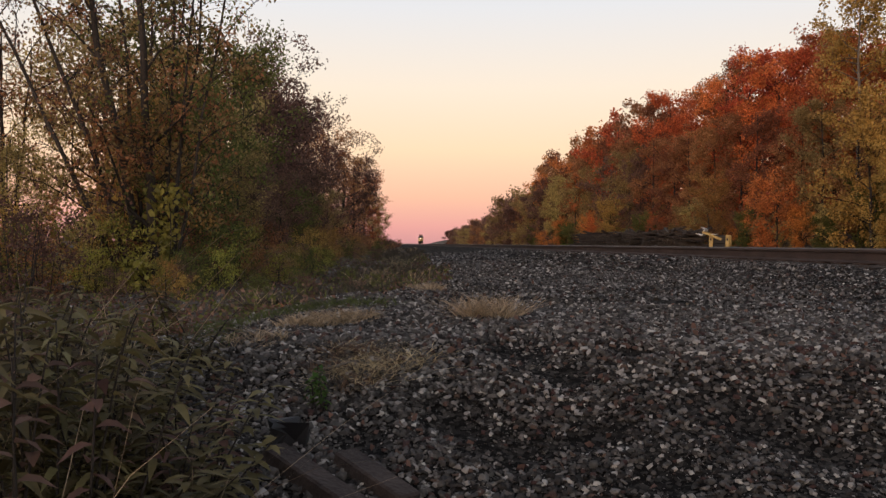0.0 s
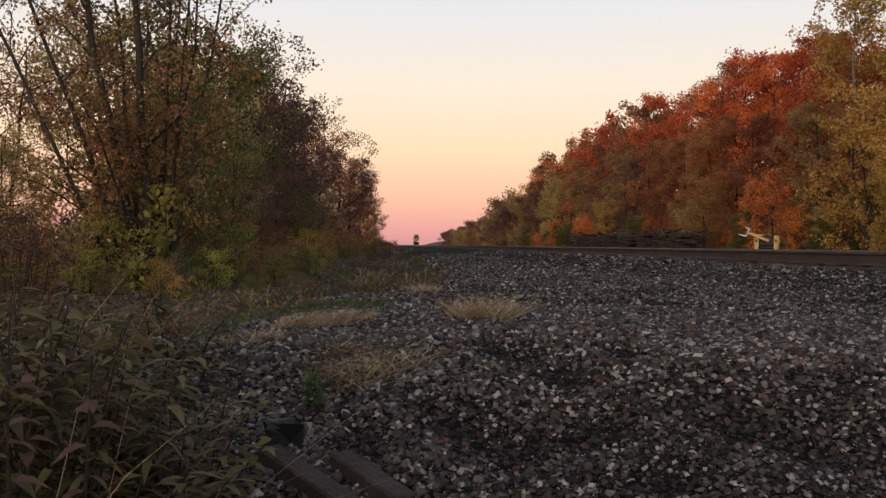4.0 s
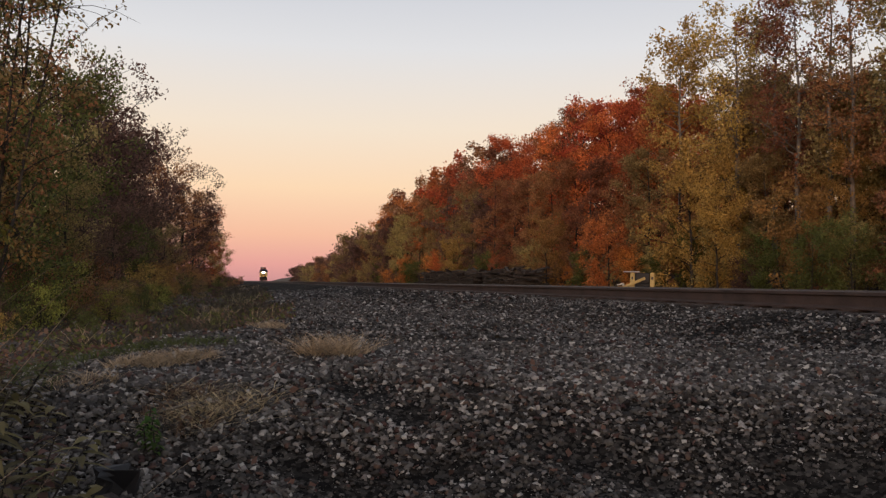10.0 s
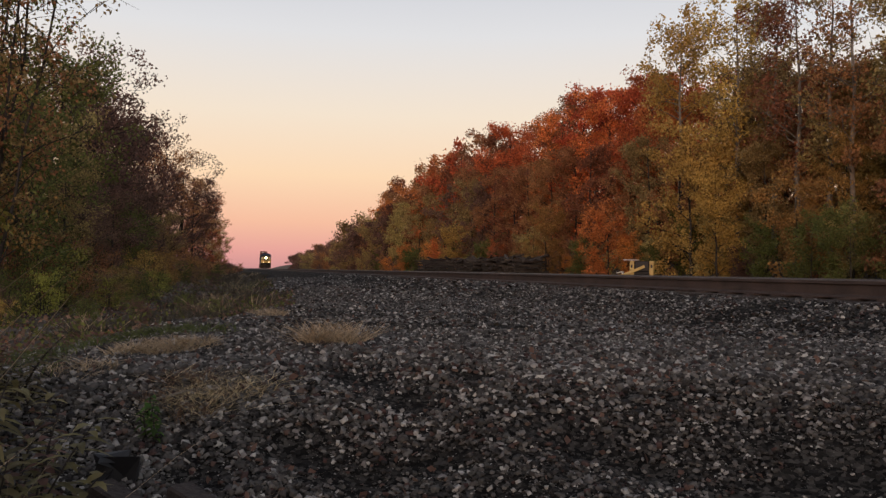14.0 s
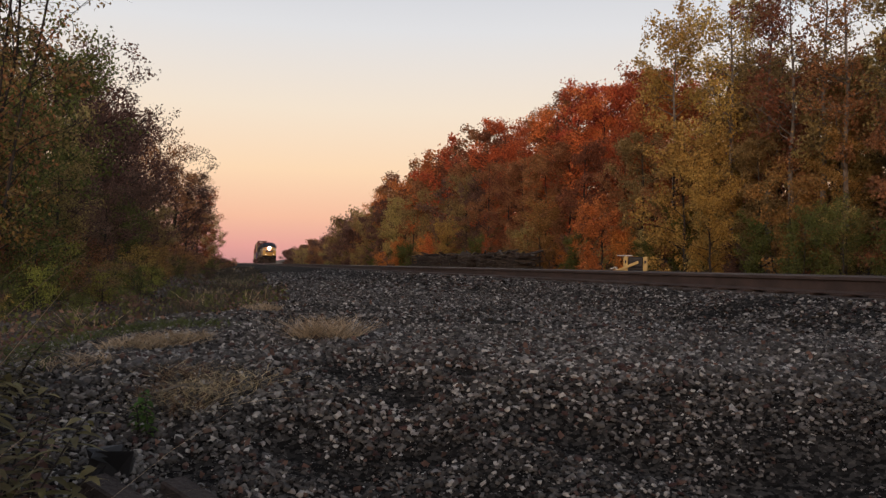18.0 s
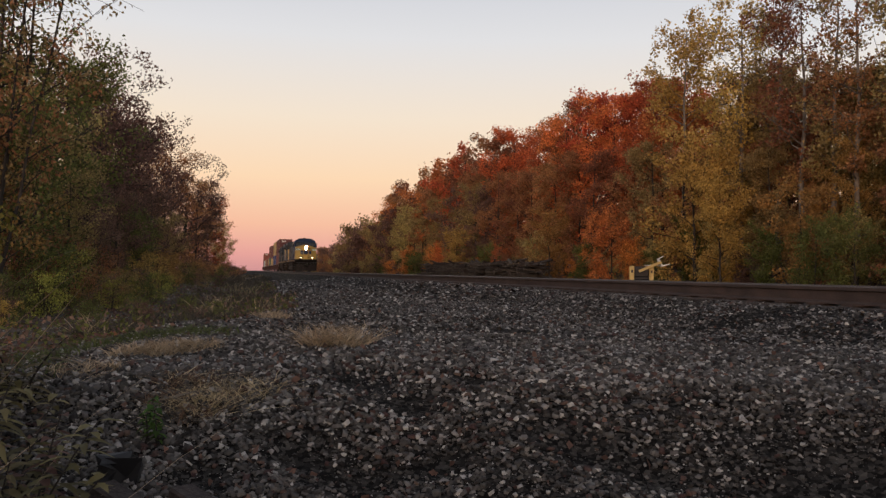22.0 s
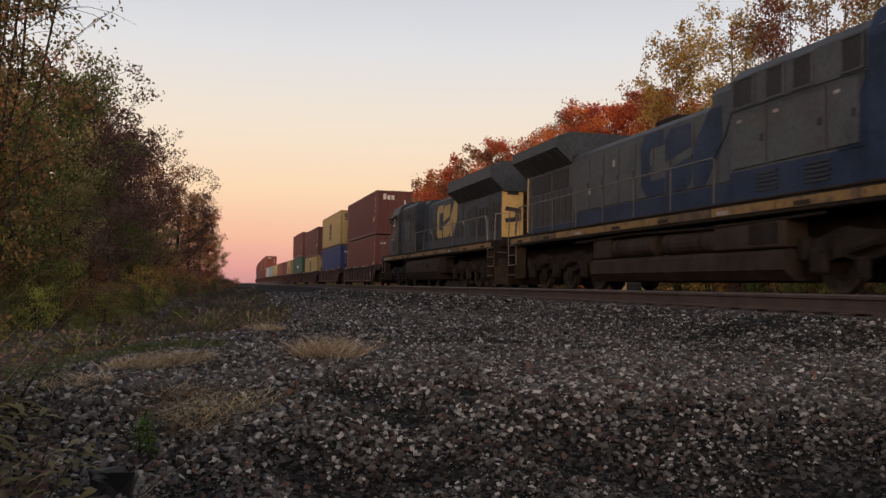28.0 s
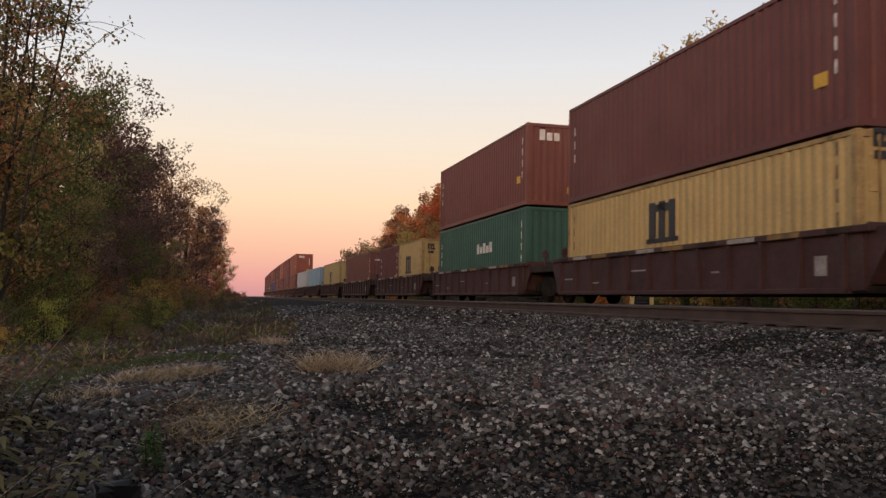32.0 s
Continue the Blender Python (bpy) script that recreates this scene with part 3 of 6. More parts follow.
def clump_tree():
    """The nearest tree of the thicket: two dark trunks and thinner stems from one root, with loose leaves and bare top twigs."""
    rng = np.random.default_rng(77)
    ob = new("thicket_tree")
    heaps = {"leaf_rust": [], "leaf_olive": [], "leaf_gold": [], "leaf_plum": [], "leaf_green": []}
    for dx, dy, r, x0 in ((-1.05, 0.2, 0.085, -0.1), (-0.3, -0.2, 0.09, 0.1), (0.15, 0.3, 0.035, 0.2), (0.45, -0.1, 0.03, 0.3), (0.6, 0.3, 0.035, 0.25), (-2.0, 0.2, 0.05, -0.2), (0.85, 0.1, 0.03, 0.4), (-0.75, 0.5, 0.04, 0.0), (0.3, 0.7, 0.03, 0.1), (-2.9, 0.6, 0.045, -0.3)):
        pts = [Vector((x0 + dx * (i / 8) ** 1.15 * 1.5 + rng.normal(0, 0.03), dy * i / 8 * 1.5 + rng.normal(0, 0.03), -0.3 + 8.2 * i / 8)) for i in range(9)]
        rad = [r * (1 - 0.8 * i / 8) for i in range(9)]
        s = Shape().tube(pts, rad, 8)
        for j in range(13):
            f = 0.10 + 0.86 * (j + rng.random()) / 13
            i = min(7, int(f * 8))
            p = pts[i].lerp(pts[i + 1], f * 8 - i)
            b = rng.uniform(0, math.tau)
            reach = rng.uniform(0.6, 1.5)
            if p.x + math.cos(b) * reach > 2.0:
                b = math.pi - b
            rise = reach * rng.uniform(0.3, 1.1)
            limb = [p + Vector((math.cos(b) * reach * u, math.sin(b) * reach * u, rise * u ** 0.8)) + Vector(rng.normal(0, 0.03, 3)) * (u > 0) for u in (0, 0.3, 0.65, 1)]
            r0 = max(0.012, rad[i] * 0.4)
            s.tube(limb, [r0, r0 * 0.7, r0 * 0.45, 0.005], 5, False)
            for w in range(7):
                q = limb[0].lerp(limb[3], rng.uniform(0.25, 1))
                d = Vector(rng.normal(0, 1, 3)).normalized() * rng.uniform(0.2, 0.55) + Vector((0, 0, 0.12))
                s.tube([q, q + d * 0.5 + Vector(rng.normal(0, 0.03, 3)), q + d], [0.006, 0.005, 0.003], 3, False)
                if q.z > 3.9 and rng.random() < 0.22 + 0.1 * (q.x > -0.5):
                    continue
                left = q.x + rng.normal(0, 0.7)
                leaf = rng.choice(["leaf_rust", "leaf_plum", "leaf_olive"] if left < -0.6 else ["leaf_olive", "leaf_green", "leaf_olive", "leaf_rust"] if q.z > 1.6 else ["leaf_green", "leaf_olive", "leaf_green", "leaf_gold"])
                for u in rng.uniform(0.2, 1.1, rng.integers(16, 34)):
                    heaps[leaf].append(tuple(q + d * u + Vector(rng.normal(0, 0.085, 3))))
        part("trunk" if r > 0.06 else "stem", s, M["bark"], ob, smooth=True)
    for k in range(3):
        x, z = 0.5 + 0.3 * k, 4.6 + rng.uniform(-0.4, 0.5)
        twig = [(x + u * rng.uniform(0.9, 1.1), 0.1 * k - 0.3, z + 0.55 * u - 0.5 * u * u) for u in (0, 0.3, 0.6, 0.9, 1.2)]
        part("bare_twig", Shape().tube(twig, [0.008, 0.007, 0.005, 0.004, 0.002], 4), M["bark"], ob)
    for leaf, c in heaps.items():
        v, f = leaf_cards(rng, np.array(c), 0.074, 0.045, 0.8)
        part("crown", raw_mesh("crown", v, f, M[leaf]), None, ob, COLOURS[leaf] + " leaves")
    ob.matrix_basis = at(-3.75, 13.6, 1.0, 0)
    tagged(ob, "multi-stemmed tree with dark trunks and loose olive-brown leaves", "tree", "thicket beside the line")


def vines():
    """Vines with broad yellow-green leaves climbing at the edge of the thicket."""
    rng = np.random.default_rng(78)
    for x, y, z0, z1, wide, n in ((-3.35, 13.0, -0.8, 0.95, 0.3, 330), (-3.75, 12.7, -0.9, -0.2, 0.35, 160), (-5.9, 12.6, -0.9, 0.0, 0.5, 170), (-4.9, 12.8, -0.8, 0.3, 0.3, 60)):
        ob = new("climbing_vine")
        g = ground_z(x, y)
        stem = [(0.08 * math.sin(3 * u), 0, (z1 - g) * u) for u in np.linspace(-0.03, 1, 8)]
        part("stem", Shape().tube(stem, 0.008, 5), M["bark"], ob)
        c = np.stack([rng.normal(0, wide * 0.5, n), rng.normal(0, 0.12, n), rng.uniform(z0 - g, z1 - g, n)], 1)
        c[:, 0] *= 0.6 + 0.5 * np.sin(c[:, 2] * 4.1 + x * 3)
        v, f = leaf_cards(rng, c, 0.11, 0.095, 0.9)
        part("foliage", raw_mesh("foliage", v, f, M["leaf_lime"]), None, ob)
        ob.matrix_basis = pose(x, y, g)
        tagged(ob, "climbing vine with broad yellow-green leaves", "vine", "vines in the thicket")


def left_wood():
    near = [tree("thicket_tree", 41, 9.0, 2.3, 0.22, 4300, 0.09, 0.22, M["bark"], stems=4, limbs=44, twigs=5, thick=0.16, bare=0.3),
            tree("thicket_tree", 42, 8.0, 2.2, 0.15, 5200, 0.13, 0.28, M["bark"], stems=2, limbs=36, twigs=6, thick=0.14, bare=0.3)]
    far = [tree("thicket_tree", 43, 8.0, 2.5, 0.05, 12500, 0.15, 0.27, M["bark"], stems=2, limbs=32, twigs=5, thick=0.13, bare=0.15, far_leaf=True),
           tree("thicket_tree", 44, 8.0, 2.3, 0.05, 12000, 0.15, 0.27, M["bark"], stems=1, limbs=32, twigs=5, thick=0.13, bare=0.1, far_leaf=True)]
    shrub = [tree("shrub", 45, 2.4, 1.1, 0.02, 1900, 0.12, 0.2, M["bark"], stems=5, limbs=20, twigs=2, thick=0.05, far_leaf=True),
             tree("shrub", 46, 2.4, 1.2, 0.02, 1800, 0.13, 0.22, M["bark"], stems=5, limbs=20, twigs=2, thick=0.05, bare=0.3, far_leaf=True)]
    used = set()

    def plant(kind, x, y, k, leaf, label):
        ob = kind
        if kind in used:
            ob = copy_thing(kind, at(x, y, k))
        else:
            ob.matrix_basis = at(x, y, k)
            used.add(kind)
        dress(ob, leaf, label, "shrub" if "shrub" in ob.name else "tree", "thicket beside the line")

    rng = random.Random(5)
    clump_tree()
    vines()
    plant(near[0], -7.2, 16.5, 0.62, "leaf_rust", "multi-stemmed tree with thin rust-brown leaves")
    plant(near[0], -9.5, 19.5, 0.75, "leaf_olive", "multi-stemmed tree with thin olive-brown autumn leaves")
    plant(near[1], -5.3, 19.5, 0.9, "leaf_green", "green and brown tree in the thicket")
    # trees at y 79 and 88: light on them put into warmer leaves
    for x, y, h, leaf in ((-5.3, 24, 6.6, "leaf_olive"), (-5.3, 29, 8.2, "leaf_green"), (-5.9, 34, 9.3, "leaf_plum"), (-5.9, 40, 10.2, "leaf_plum"), (-5.6, 47, 10.6, "leaf_plum"), (-5.3, 54, 10.8, "leaf_plum"), (-4.9, 62, 10.8, "leaf_rust"),
                          (-4.0, 70, 10.2, "leaf_plum"), (-3.2, 79, 9.5, "leaf_rust"), (-2.4, 88, 8.5, "leaf_orange"), (-1.7, 98, 7.3, "leaf_olive"), (-1.1, 108, 6.1, "leaf_rust")):
        kind = rng.choice(far)
        top = max(c[2] for o in kind.children if o.name.startswith("crown") for c in o.bound_box)
        plant(kind, x, y, h / top / (kind.scale[0] if kind in used else 1.0), leaf, COLOURS[leaf] + " tree in the thicket beside the line")
    for k in range(16):
        leaf = rng.choice(["leaf_olive", "leaf_rust", "leaf_gold", "leaf_green"])
        plant(rng.choice(shrub), -9.5 - 1.1 * (k % 4) + rng.uniform(-0.6, 0.6), 11.5 + 1.0 * k, rng.uniform(0.5, 0.8), leaf, COLOURS[leaf] + " undergrowth in the thicket")
    for x, y, k, leaf in ((-4.0, 12.9, 0.8, "leaf_lime"), (-4.5, 12.8, 0.8, "leaf_olive"), (-5.3, 12.2, 0.8, "leaf_green"), (-6.2, 11.8, 0.9, "leaf_olive"), (-3.0, 13.8, 0.6, "leaf_green"), (-5.8, 13.4, 1.0, "leaf_gold"), (-3.2, 15.6, 0.9, "leaf_green"), (-3.4, 18.0, 0.7, "leaf_lime"), (-7.2, 12.6, 0.9, "leaf_gold"), (-4.8, 14.6, 1.2, "leaf_gold")):
        plant(rng.choice(shrub), x, y, k, leaf, COLOURS[leaf] + " shrub at the edge of the thicket")
    for x, y, k, leaf in ((-4.6, 15.5, 0.45, "leaf_gold"), (-3.9, 17.5, 0.5, "leaf_green"), (-3.6, 20.5, 0.5, "leaf_olive"), (-3.7, 23.5, 0.48, "leaf_plum"), (-6.2, 14.2, 0.3, "leaf_olive"), (-3.4, 27, 0.5, "leaf_plum"), (-3.3, 31, 0.52, "leaf_green"), (-3.1, 36, 0.5, "leaf_plum"), (-3.0, 42, 0.55, "leaf_olive"), (-8.8, 13.4, 0.25, "leaf_rust"), (-5.2, 18.5, 0.6, "leaf_gold")):
        plant(rng.choice(far), x, y, k, leaf, COLOURS[leaf] + " young tree in the thicket")
    y = 26.0
    while y < 100:
        leaf = rng.choice(["leaf_olive", "leaf_plum", "leaf_rust"])
        plant(rng.choice(far), -8.5 + rng.uniform(-1, 1), y, rng.uniform(0.8, 1.05), leaf, COLOURS[leaf] + " tree in the thicket beside the line")
        y += 7.5
    y = 9.0
    while y < 215:
        x = -3.7 + 1.2 * step(10, 40, y) + 1.8 * step(50, 140, y)
        leaf = rng.choice(["leaf_green", "leaf_olive", "leaf_rust", "leaf_gold", "leaf_plum"])
        plant(rng.choice(shrub), x + rng.uniform(-0.5, 0.3) - (0.8 if y < 14 else 0), y, rng.uniform(0.7, 1.15), leaf, COLOURS[leaf] + " shrub at the edge of the thicket")
        y += 1.5 + y * 0.02
    for k in range(70):
        y = 16 + 150 * rng.random() ** 1.4
        x = -2.6 + 1.4 * step(14, 40, y) + 2.4 * step(40, 130, y) + rng.uniform(-1.6, 0.7)
        leaf = rng.choice(["leaf_plum", "leaf_plum", "leaf_olive", "leaf_green", "leaf_rust"])
        plant(rng.choice(shrub), x, y, rng.uniform(0.25, 0.5) * (1 + y / 160), leaf, COLOURS[leaf] + " low shrub beside the line")
    for x, y, k in ((-2.6, 13.4, 0.5), (-2.0, 15.6, 0.42), (-2.2, 18.5, 0.55), (-1.7, 21.5, 0.5), (-4.2, 12.4, 0.5), (-3.2, 12.0, 0.36), (-2.9, 16.8, 0.8)):
        plant(shrub[1], x, y, k, "leaf_lime", "small shrub with thin yellow-green leaves")
    # dense low growth that closes the foot of the thicket
    for k in range(44):
        y = 11.0 + 20 * (k / 44) ** 1.2
        x = -2.5 - 0.02 * y + 1.0 * step(12, 26, y) + rng.uniform(-1.3, 0.15)
        leaf = rng.choice(["leaf_green", "leaf_olive", "leaf_gold", "leaf_green", "leaf_plum"])
        plant(rng.choice(shrub), x, y, rng.uniform(0.24, 0.46), leaf, COLOURS[leaf] + " low shrub beside the line")
    for k in range(22):
        y = 11.2 + 5.0 * k / 22
        x = -2.6 + 2.5 * ((k * 7) % 22) / 22 + rng.uniform(-0.15, 0.15)
        leaf = rng.choice(["leaf_green", "leaf_plum", "leaf_plum", "leaf_green"])
        plant(rng.choice(shrub), x, y, rng.uniform(0.14, 0.26), leaf, COLOURS[leaf] + " low shrub on the verge")
    for y in range(110, 420, 12):
        plant(shrub[y % 2], 1.0 + bend(y) + rng.uniform(-1, 1) - 2 * (y > 200), y, rng.uniform(0.8, 1.3), "leaf_plum", "plum-brown shrub beside the line")


left_wood()


# ---- the train ----
SPEED, NOSE_Y, NOSE_T = 18.7, 15.0, 27.5
LINE = TRACKS[1]


def on_line(y):
    slope = (bend(y + 1) - bend(y - 1)) / 2
    return pose(LINE + bend(y), y, 0, 0, 0, -math.degrees(math.atan(slope)))


def train_rows(behind):
    """The way of a vehicle whose middle is that far behind the nose."""
    return [(t, on_line(NOSE_Y - SPEED * (t - NOSE_T) + behind)) for t in range(0, 33, 2)]


MOVERS = []
M.update({
    "navy": mat("faded_navy_paint", (0.0135, 0.028, 0.066), 0.6, 0.35, 1.2, 0.05, 12, second=(0.02, 0.027, 0.05), second_at=0.62, spec=0.22),
    "grey": mat("grimy_grey_paint", (0.068, 0.077, 0.088), 0.65, 0.3, 1.0, 0.05, 12, second=(0.05, 0.053, 0.057), second_at=0.58, spec=0.25),
    "slate": mat("dark_slate_paint", (0.034, 0.049, 0.07), 0.6, 0.45, 0.9, 0.05, 12, second=(0.017, 0.02, 0.024), second_at=0.53, spec=0.25),
    # the faded yellow paint again, lightened for the afterglow that falls on the panel
    "panel": mat("afterglow_yellow_panel", (0.56, 0.40, 0.15), 0.6, 0.2, 1.5, 0.05, 15, second=(0.44, 0.30, 0.11), second_at=0.62),
    # slate lightened for the sky light on the wing
    "wing": mat("skylit_slate_wing", (0.044, 0.056, 0.069), 0.6, 0.35, 0.9, 0.05, 12, second=(0.034, 0.04, 0.047), second_at=0.55, spec=0.25),
    "slate_cab": mat("worn_slate_paint", (0.04, 0.05, 0.06), 0.6, 0.35, 1.6, 0.05, 12, second=(0.028, 0.029, 0.031), second_at=0.55, spec=0.25),
    "sill_worn": mat("worn_yellow_sill", (0.12, 0.08, 0.035), 0.8, 0.4, 2.5, 0.1, 15, second=(0.05, 0.036, 0.025), second_at=0.5),
    "door_brown": mat("rust_stained_door", (0.04, 0.031, 0.026), 0.75, 0.35, 1.5, 0.08, 15),
    "glass": mat("dark_glass", (0.02, 0.022, 0.024), 0.12, 0.1, 2, 0.0),
    # grey pane, paler than the dark glass
    "pane": mat("pale_grey_pane", (0.13, 0.13, 0.13), 0.25, 0.15, 2, 0.0),
    "number_white": mat("faded_number_paint", (0.3, 0.29, 0.24), 0.65, 0.25, 5, 0.05),
    "yellow": mat("dirty_yellow_paint", (0.44, 0.285, 0.06), 0.55, 0.22, 1.5, 0.05, 15, second=(0.36, 0.21, 0.05), second_at=0.64),
    "cream": mat("faded_yellow_paint", (0.36, 0.25, 0.09), 0.65, 0.25, 1.5, 0.05, 15, second=(0.24, 0.165, 0.07), second_at=0.6),
    "sill": mat("grimy_yellow_sill", (0.22, 0.135, 0.045), 0.75, 0.35, 2.5, 0.1, 15, second=(0.085, 0.055, 0.03), second_at=0.56),
    "under": mat("oily_running_gear", (0.02, 0.0165, 0.0142), 0.9, 0.4, 2.5, 0.3, 30, spec=0.15),
    "rust_plate": mat("dusty_brown_steel", (0.038, 0.029, 0.024), 0.85, 0.35, 2.0, 0.2, 25, spec=0.15),
    "dark": mat("dark_opening", (0.012, 0.012, 0.014), 0.6, 0.2, 3, 0.0),
    "grille": mat("grille_mesh", (0.012, 0.012, 0.013), 0.7, 0.4, 8, 0.6, 80),
    "steel": mat("worn_wheel_steel", (0.05, 0.043, 0.038), 0.6, 0.3, 4, 0.1, 40, metal=0.4),
    "rail_grey": mat("handrail_paint", (0.10, 0.097, 0.093), 0.6, 0.2, 3, 0.0),
    "well": mat("maroon_well_steel", (0.05, 0.02, 0.02), 0.75, 0.4, 1.4, 0.12, 20, second=(0.036, 0.022, 0.019), second_at=0.6),
    "c_red": mat("red_container_paint", (0.112, 0.031, 0.028), 0.6, 0.2, 0.8, 0.05, 15, obj=0.12, second=(0.1, 0.035, 0.03), second_at=0.6),
    "c_brick": mat("brick_container_paint", (0.148, 0.045, 0.035), 0.6, 0.2, 0.8, 0.05, 15, obj=0.12, second=(0.115, 0.042, 0.034), second_at=0.6),
    "c_orange": mat("orange_container_paint", (0.22, 0.065, 0.042), 0.6, 0.2, 0.8, 0.05, 15, obj=0.15),
    "c_yellow": mat("yellow_container_paint", (0.42, 0.31, 0.13), 0.6, 0.16, 0.8, 0.05, 15, second=(0.36, 0.24, 0.09), second_at=0.64),
    "c_blue": mat("blue_container_paint", (0.016, 0.04, 0.15), 0.55, 0.2, 0.8, 0.05, 15),
    "c_green": mat("green_container_paint", (0.025, 0.085, 0.065), 0.55, 0.2, 0.8, 0.05, 15),
    "c_white": mat("white_container_paint", (0.42, 0.43, 0.44), 0.6, 0.2, 0.8, 0.05, 15),
    "c_sky": mat("light_blue_container_paint", (0.22, 0.33, 0.40), 0.6, 0.2, 0.8, 0.05, 15),
    "c_edge": mat("rusted_container_edge", (0.29, 0.2, 0.085), 0.75, 0.4, 2.0, 0.1, 20),
    "ink": mat("dark_marking", (0.025, 0.025, 0.03), 0.6, 0.2, 4, 0.0),
    "chalk": mat("white_marking", (0.6, 0.58, 0.55), 0.6, 0.25, 6, 0.0),
    "code_brown": mat("faded_code_paint", (0.17, 0.125, 0.065), 0.7, 0.3, 6, 0.0),
    "chalk_dim": mat("grimy_white_marking", (0.27, 0.25, 0.24), 0.7, 0.3, 6, 0.0),
    "lemon": mat("yellow_marking", (0.6, 0.38, 0.04), 0.6, 0.2, 4, 0.0),
    "headlamp": glow("lit_headlamp", (1.0, 0.72, 0.36), 4000.0),
    "ditchlamp": glow("lit_ditch_lamp", (1.0, 0.66, 0.32), 7.0),
    "board": glow("lit_number_board", (0.55, 0.62, 0.45), 0.36),
    # glowing pane stands for the sky seen through the cab, no lamp inside
    "cab_sky_pane": glow("sky_through_cab_window", (1.0, 0.9, 0.75), 1.1),
})
WHEELS = []


def writing(text, size, material, parent, m, name="number", label=""):
    cu = bpy.data.curves.new(name, "FONT")
    cu.body, cu.size, cu.extrude, cu.align_x, cu.align_y = text, size, 0.004, "CENTER", "CENTER"
    tmp = bpy.data.objects.new("tmp", cu)
    me = bpy.data.meshes.new_from_object(tmp)
    bpy.data.objects.remove(tmp)
    me.materials.clear()
    me.materials.append(material)
    return part(name, me, None, parent, label, m)


def wheelset(parent, x0, y, r, name="wheelset", spin=True):
    """Two flanged wheels on an axle; returns the object, whose origin is on the axle."""
    s = Shape()
    for sx in (-1, 1):
        n = 20
        ring = [(0.05, r * 0.35), (0.05, r * 0.5), (0.02, r * 0.6), (0.02, r * 0.84), (0.07, r * 0.88), (0.07, r), (-0.04, r + 0.005), (-0.065, r + 0.025), (-0.07, r * 0.88), (-0.03, r * 0.6), (-0.03, r * 0.35)]
        v = [(sx * (x0 + a), b * math.cos(k * math.tau / n), b * math.sin(k * math.tau / n)) for k in range(n) for a, b in ring]
        q = len(ring)
        f = [(k * q + i, k * q + i + 1, ((k + 1) % n) * q + i + 1, ((k + 1) % n) * q + i) for k in range(n) for i in range(q - 1)]
        s.add(v, f)
        s.tube([(sx * (x0 - 0.03), 0, 0), (sx * (x0 + 0.14), 0, 0)], r * 0.36, 10)
        for k in range(3):
            a = k * math.tau / 3
            s.tube([(sx * (x0 + 0.02), r * 0.68 * math.cos(a), r * 0.68 * math.sin(a)), (sx * (x0 + 0.035), r * 0.68 * math.cos(a), r * 0.68 * math.sin(a))], 0.07, 8)
    s.tube([(-x0, 0, 0), (x0, 0, 0)], 0.09, 8)
    ob = part(name, s, M["steel"], parent, m=pose(0, y, r))
    if spin:
        WHEELS.append((ob, y, r))
    return ob


def loco_truck(parent, y):
    """Three-axle truck: side frames, springs and brake gear."""
    s = Shape()
    for sx in (-1, 1):
        x0, x1 = sorted((sx * 1.02, sx * 1.2))
        s.prism([(-2.65, 0.62), (-2.65, 0.92), (-2.1, 0.95), (-1.5, 1.12), (-0.8, 1.02), (0.8, 1.02), (1.5, 1.12), (2.1, 0.95), (2.65, 0.92), (2.65, 0.62), (2.2, 0.5), (1.5, 0.62), (1.1, 0.5), (0.6, 0.62), (-0.6, 0.62), (-1.1, 0.5), (-1.5, 0.62), (-2.2, 0.5)], x0, x1, "x")
        for ya in (-2.0, 0, 2.0):
            s.box(min(sx * 1.17, sx * 1.34), max(sx * 1.17, sx * 1.34), ya - 0.2, ya + 0.2, 0.32, 0.78, 0.05)
            for d in (-0.38, 0.38):
                s.tube([(sx * 1.2, ya + d, 0.6), (sx * 1.2, ya + d, 1.0)], 0.085, 8)
        for ya in (-1.0, 1.0):
            s.tube([(sx * 1.28, ya - 0.35, 0.85), (sx * 1.28, ya + 0.25, 0.72)], 0.09, 8)
            s.box(min(sx * 1.2, sx * 1.3), max(sx * 1.2, sx * 1.3), ya - 0.12, ya + 0.12, 0.25, 0.6, 0.02)
    s.box(-1.0, 1.0, -0.5, 0.5, 0.6, 1.1, 0.04)
    t = part("truck", s, M["under"], parent, m=pose(0, y, 0))
    for ya in (-2.0, 0.0, 2.0):
        wheelset(t, 0.76, ya, 0.53)
    return t


def car_truck(parent, y):
    """Two-axle freight truck with side frames and springs."""
    s = Shape()
    for sx in (-1, 1):
        x0, x1 = sorted((sx * 0.92, sx * 1.08))
        s.prism([(-1.15, 0.38), (-1.15, 0.6), (-0.75, 0.66), (-0.35, 0.82), (0.35, 0.82), (0.75, 0.66), (1.15, 0.6), (1.15, 0.38), (0.75, 0.42), (0.4, 0.22), (-0.4, 0.22), (-0.75, 0.42)], x0, x1, "x")
        for d in (-0.2, 0, 0.2):
            s.tube([(sx * 1.05, d, 0.3), (sx * 1.05, d, 0.62)], 0.075, 8)
        for ya in (-0.89, 0.89):
            s.box(min(sx * 1.0, sx * 1.16), max(sx * 1.0, sx * 1.16), ya - 0.13, ya + 0.13, 0.36, 0.6, 0.03)
    s.box(-1.0, 1.0, -0.2, 0.2, 0.4, 0.7, 0.03)
    t = part("truck", s, M["under"], parent, m=pose(0, y, 0))
    for ya in (-0.89, 0.89):
        wheelset(t, 0.76, ya, 0.46).data.materials[0] = M["under"]
    return t


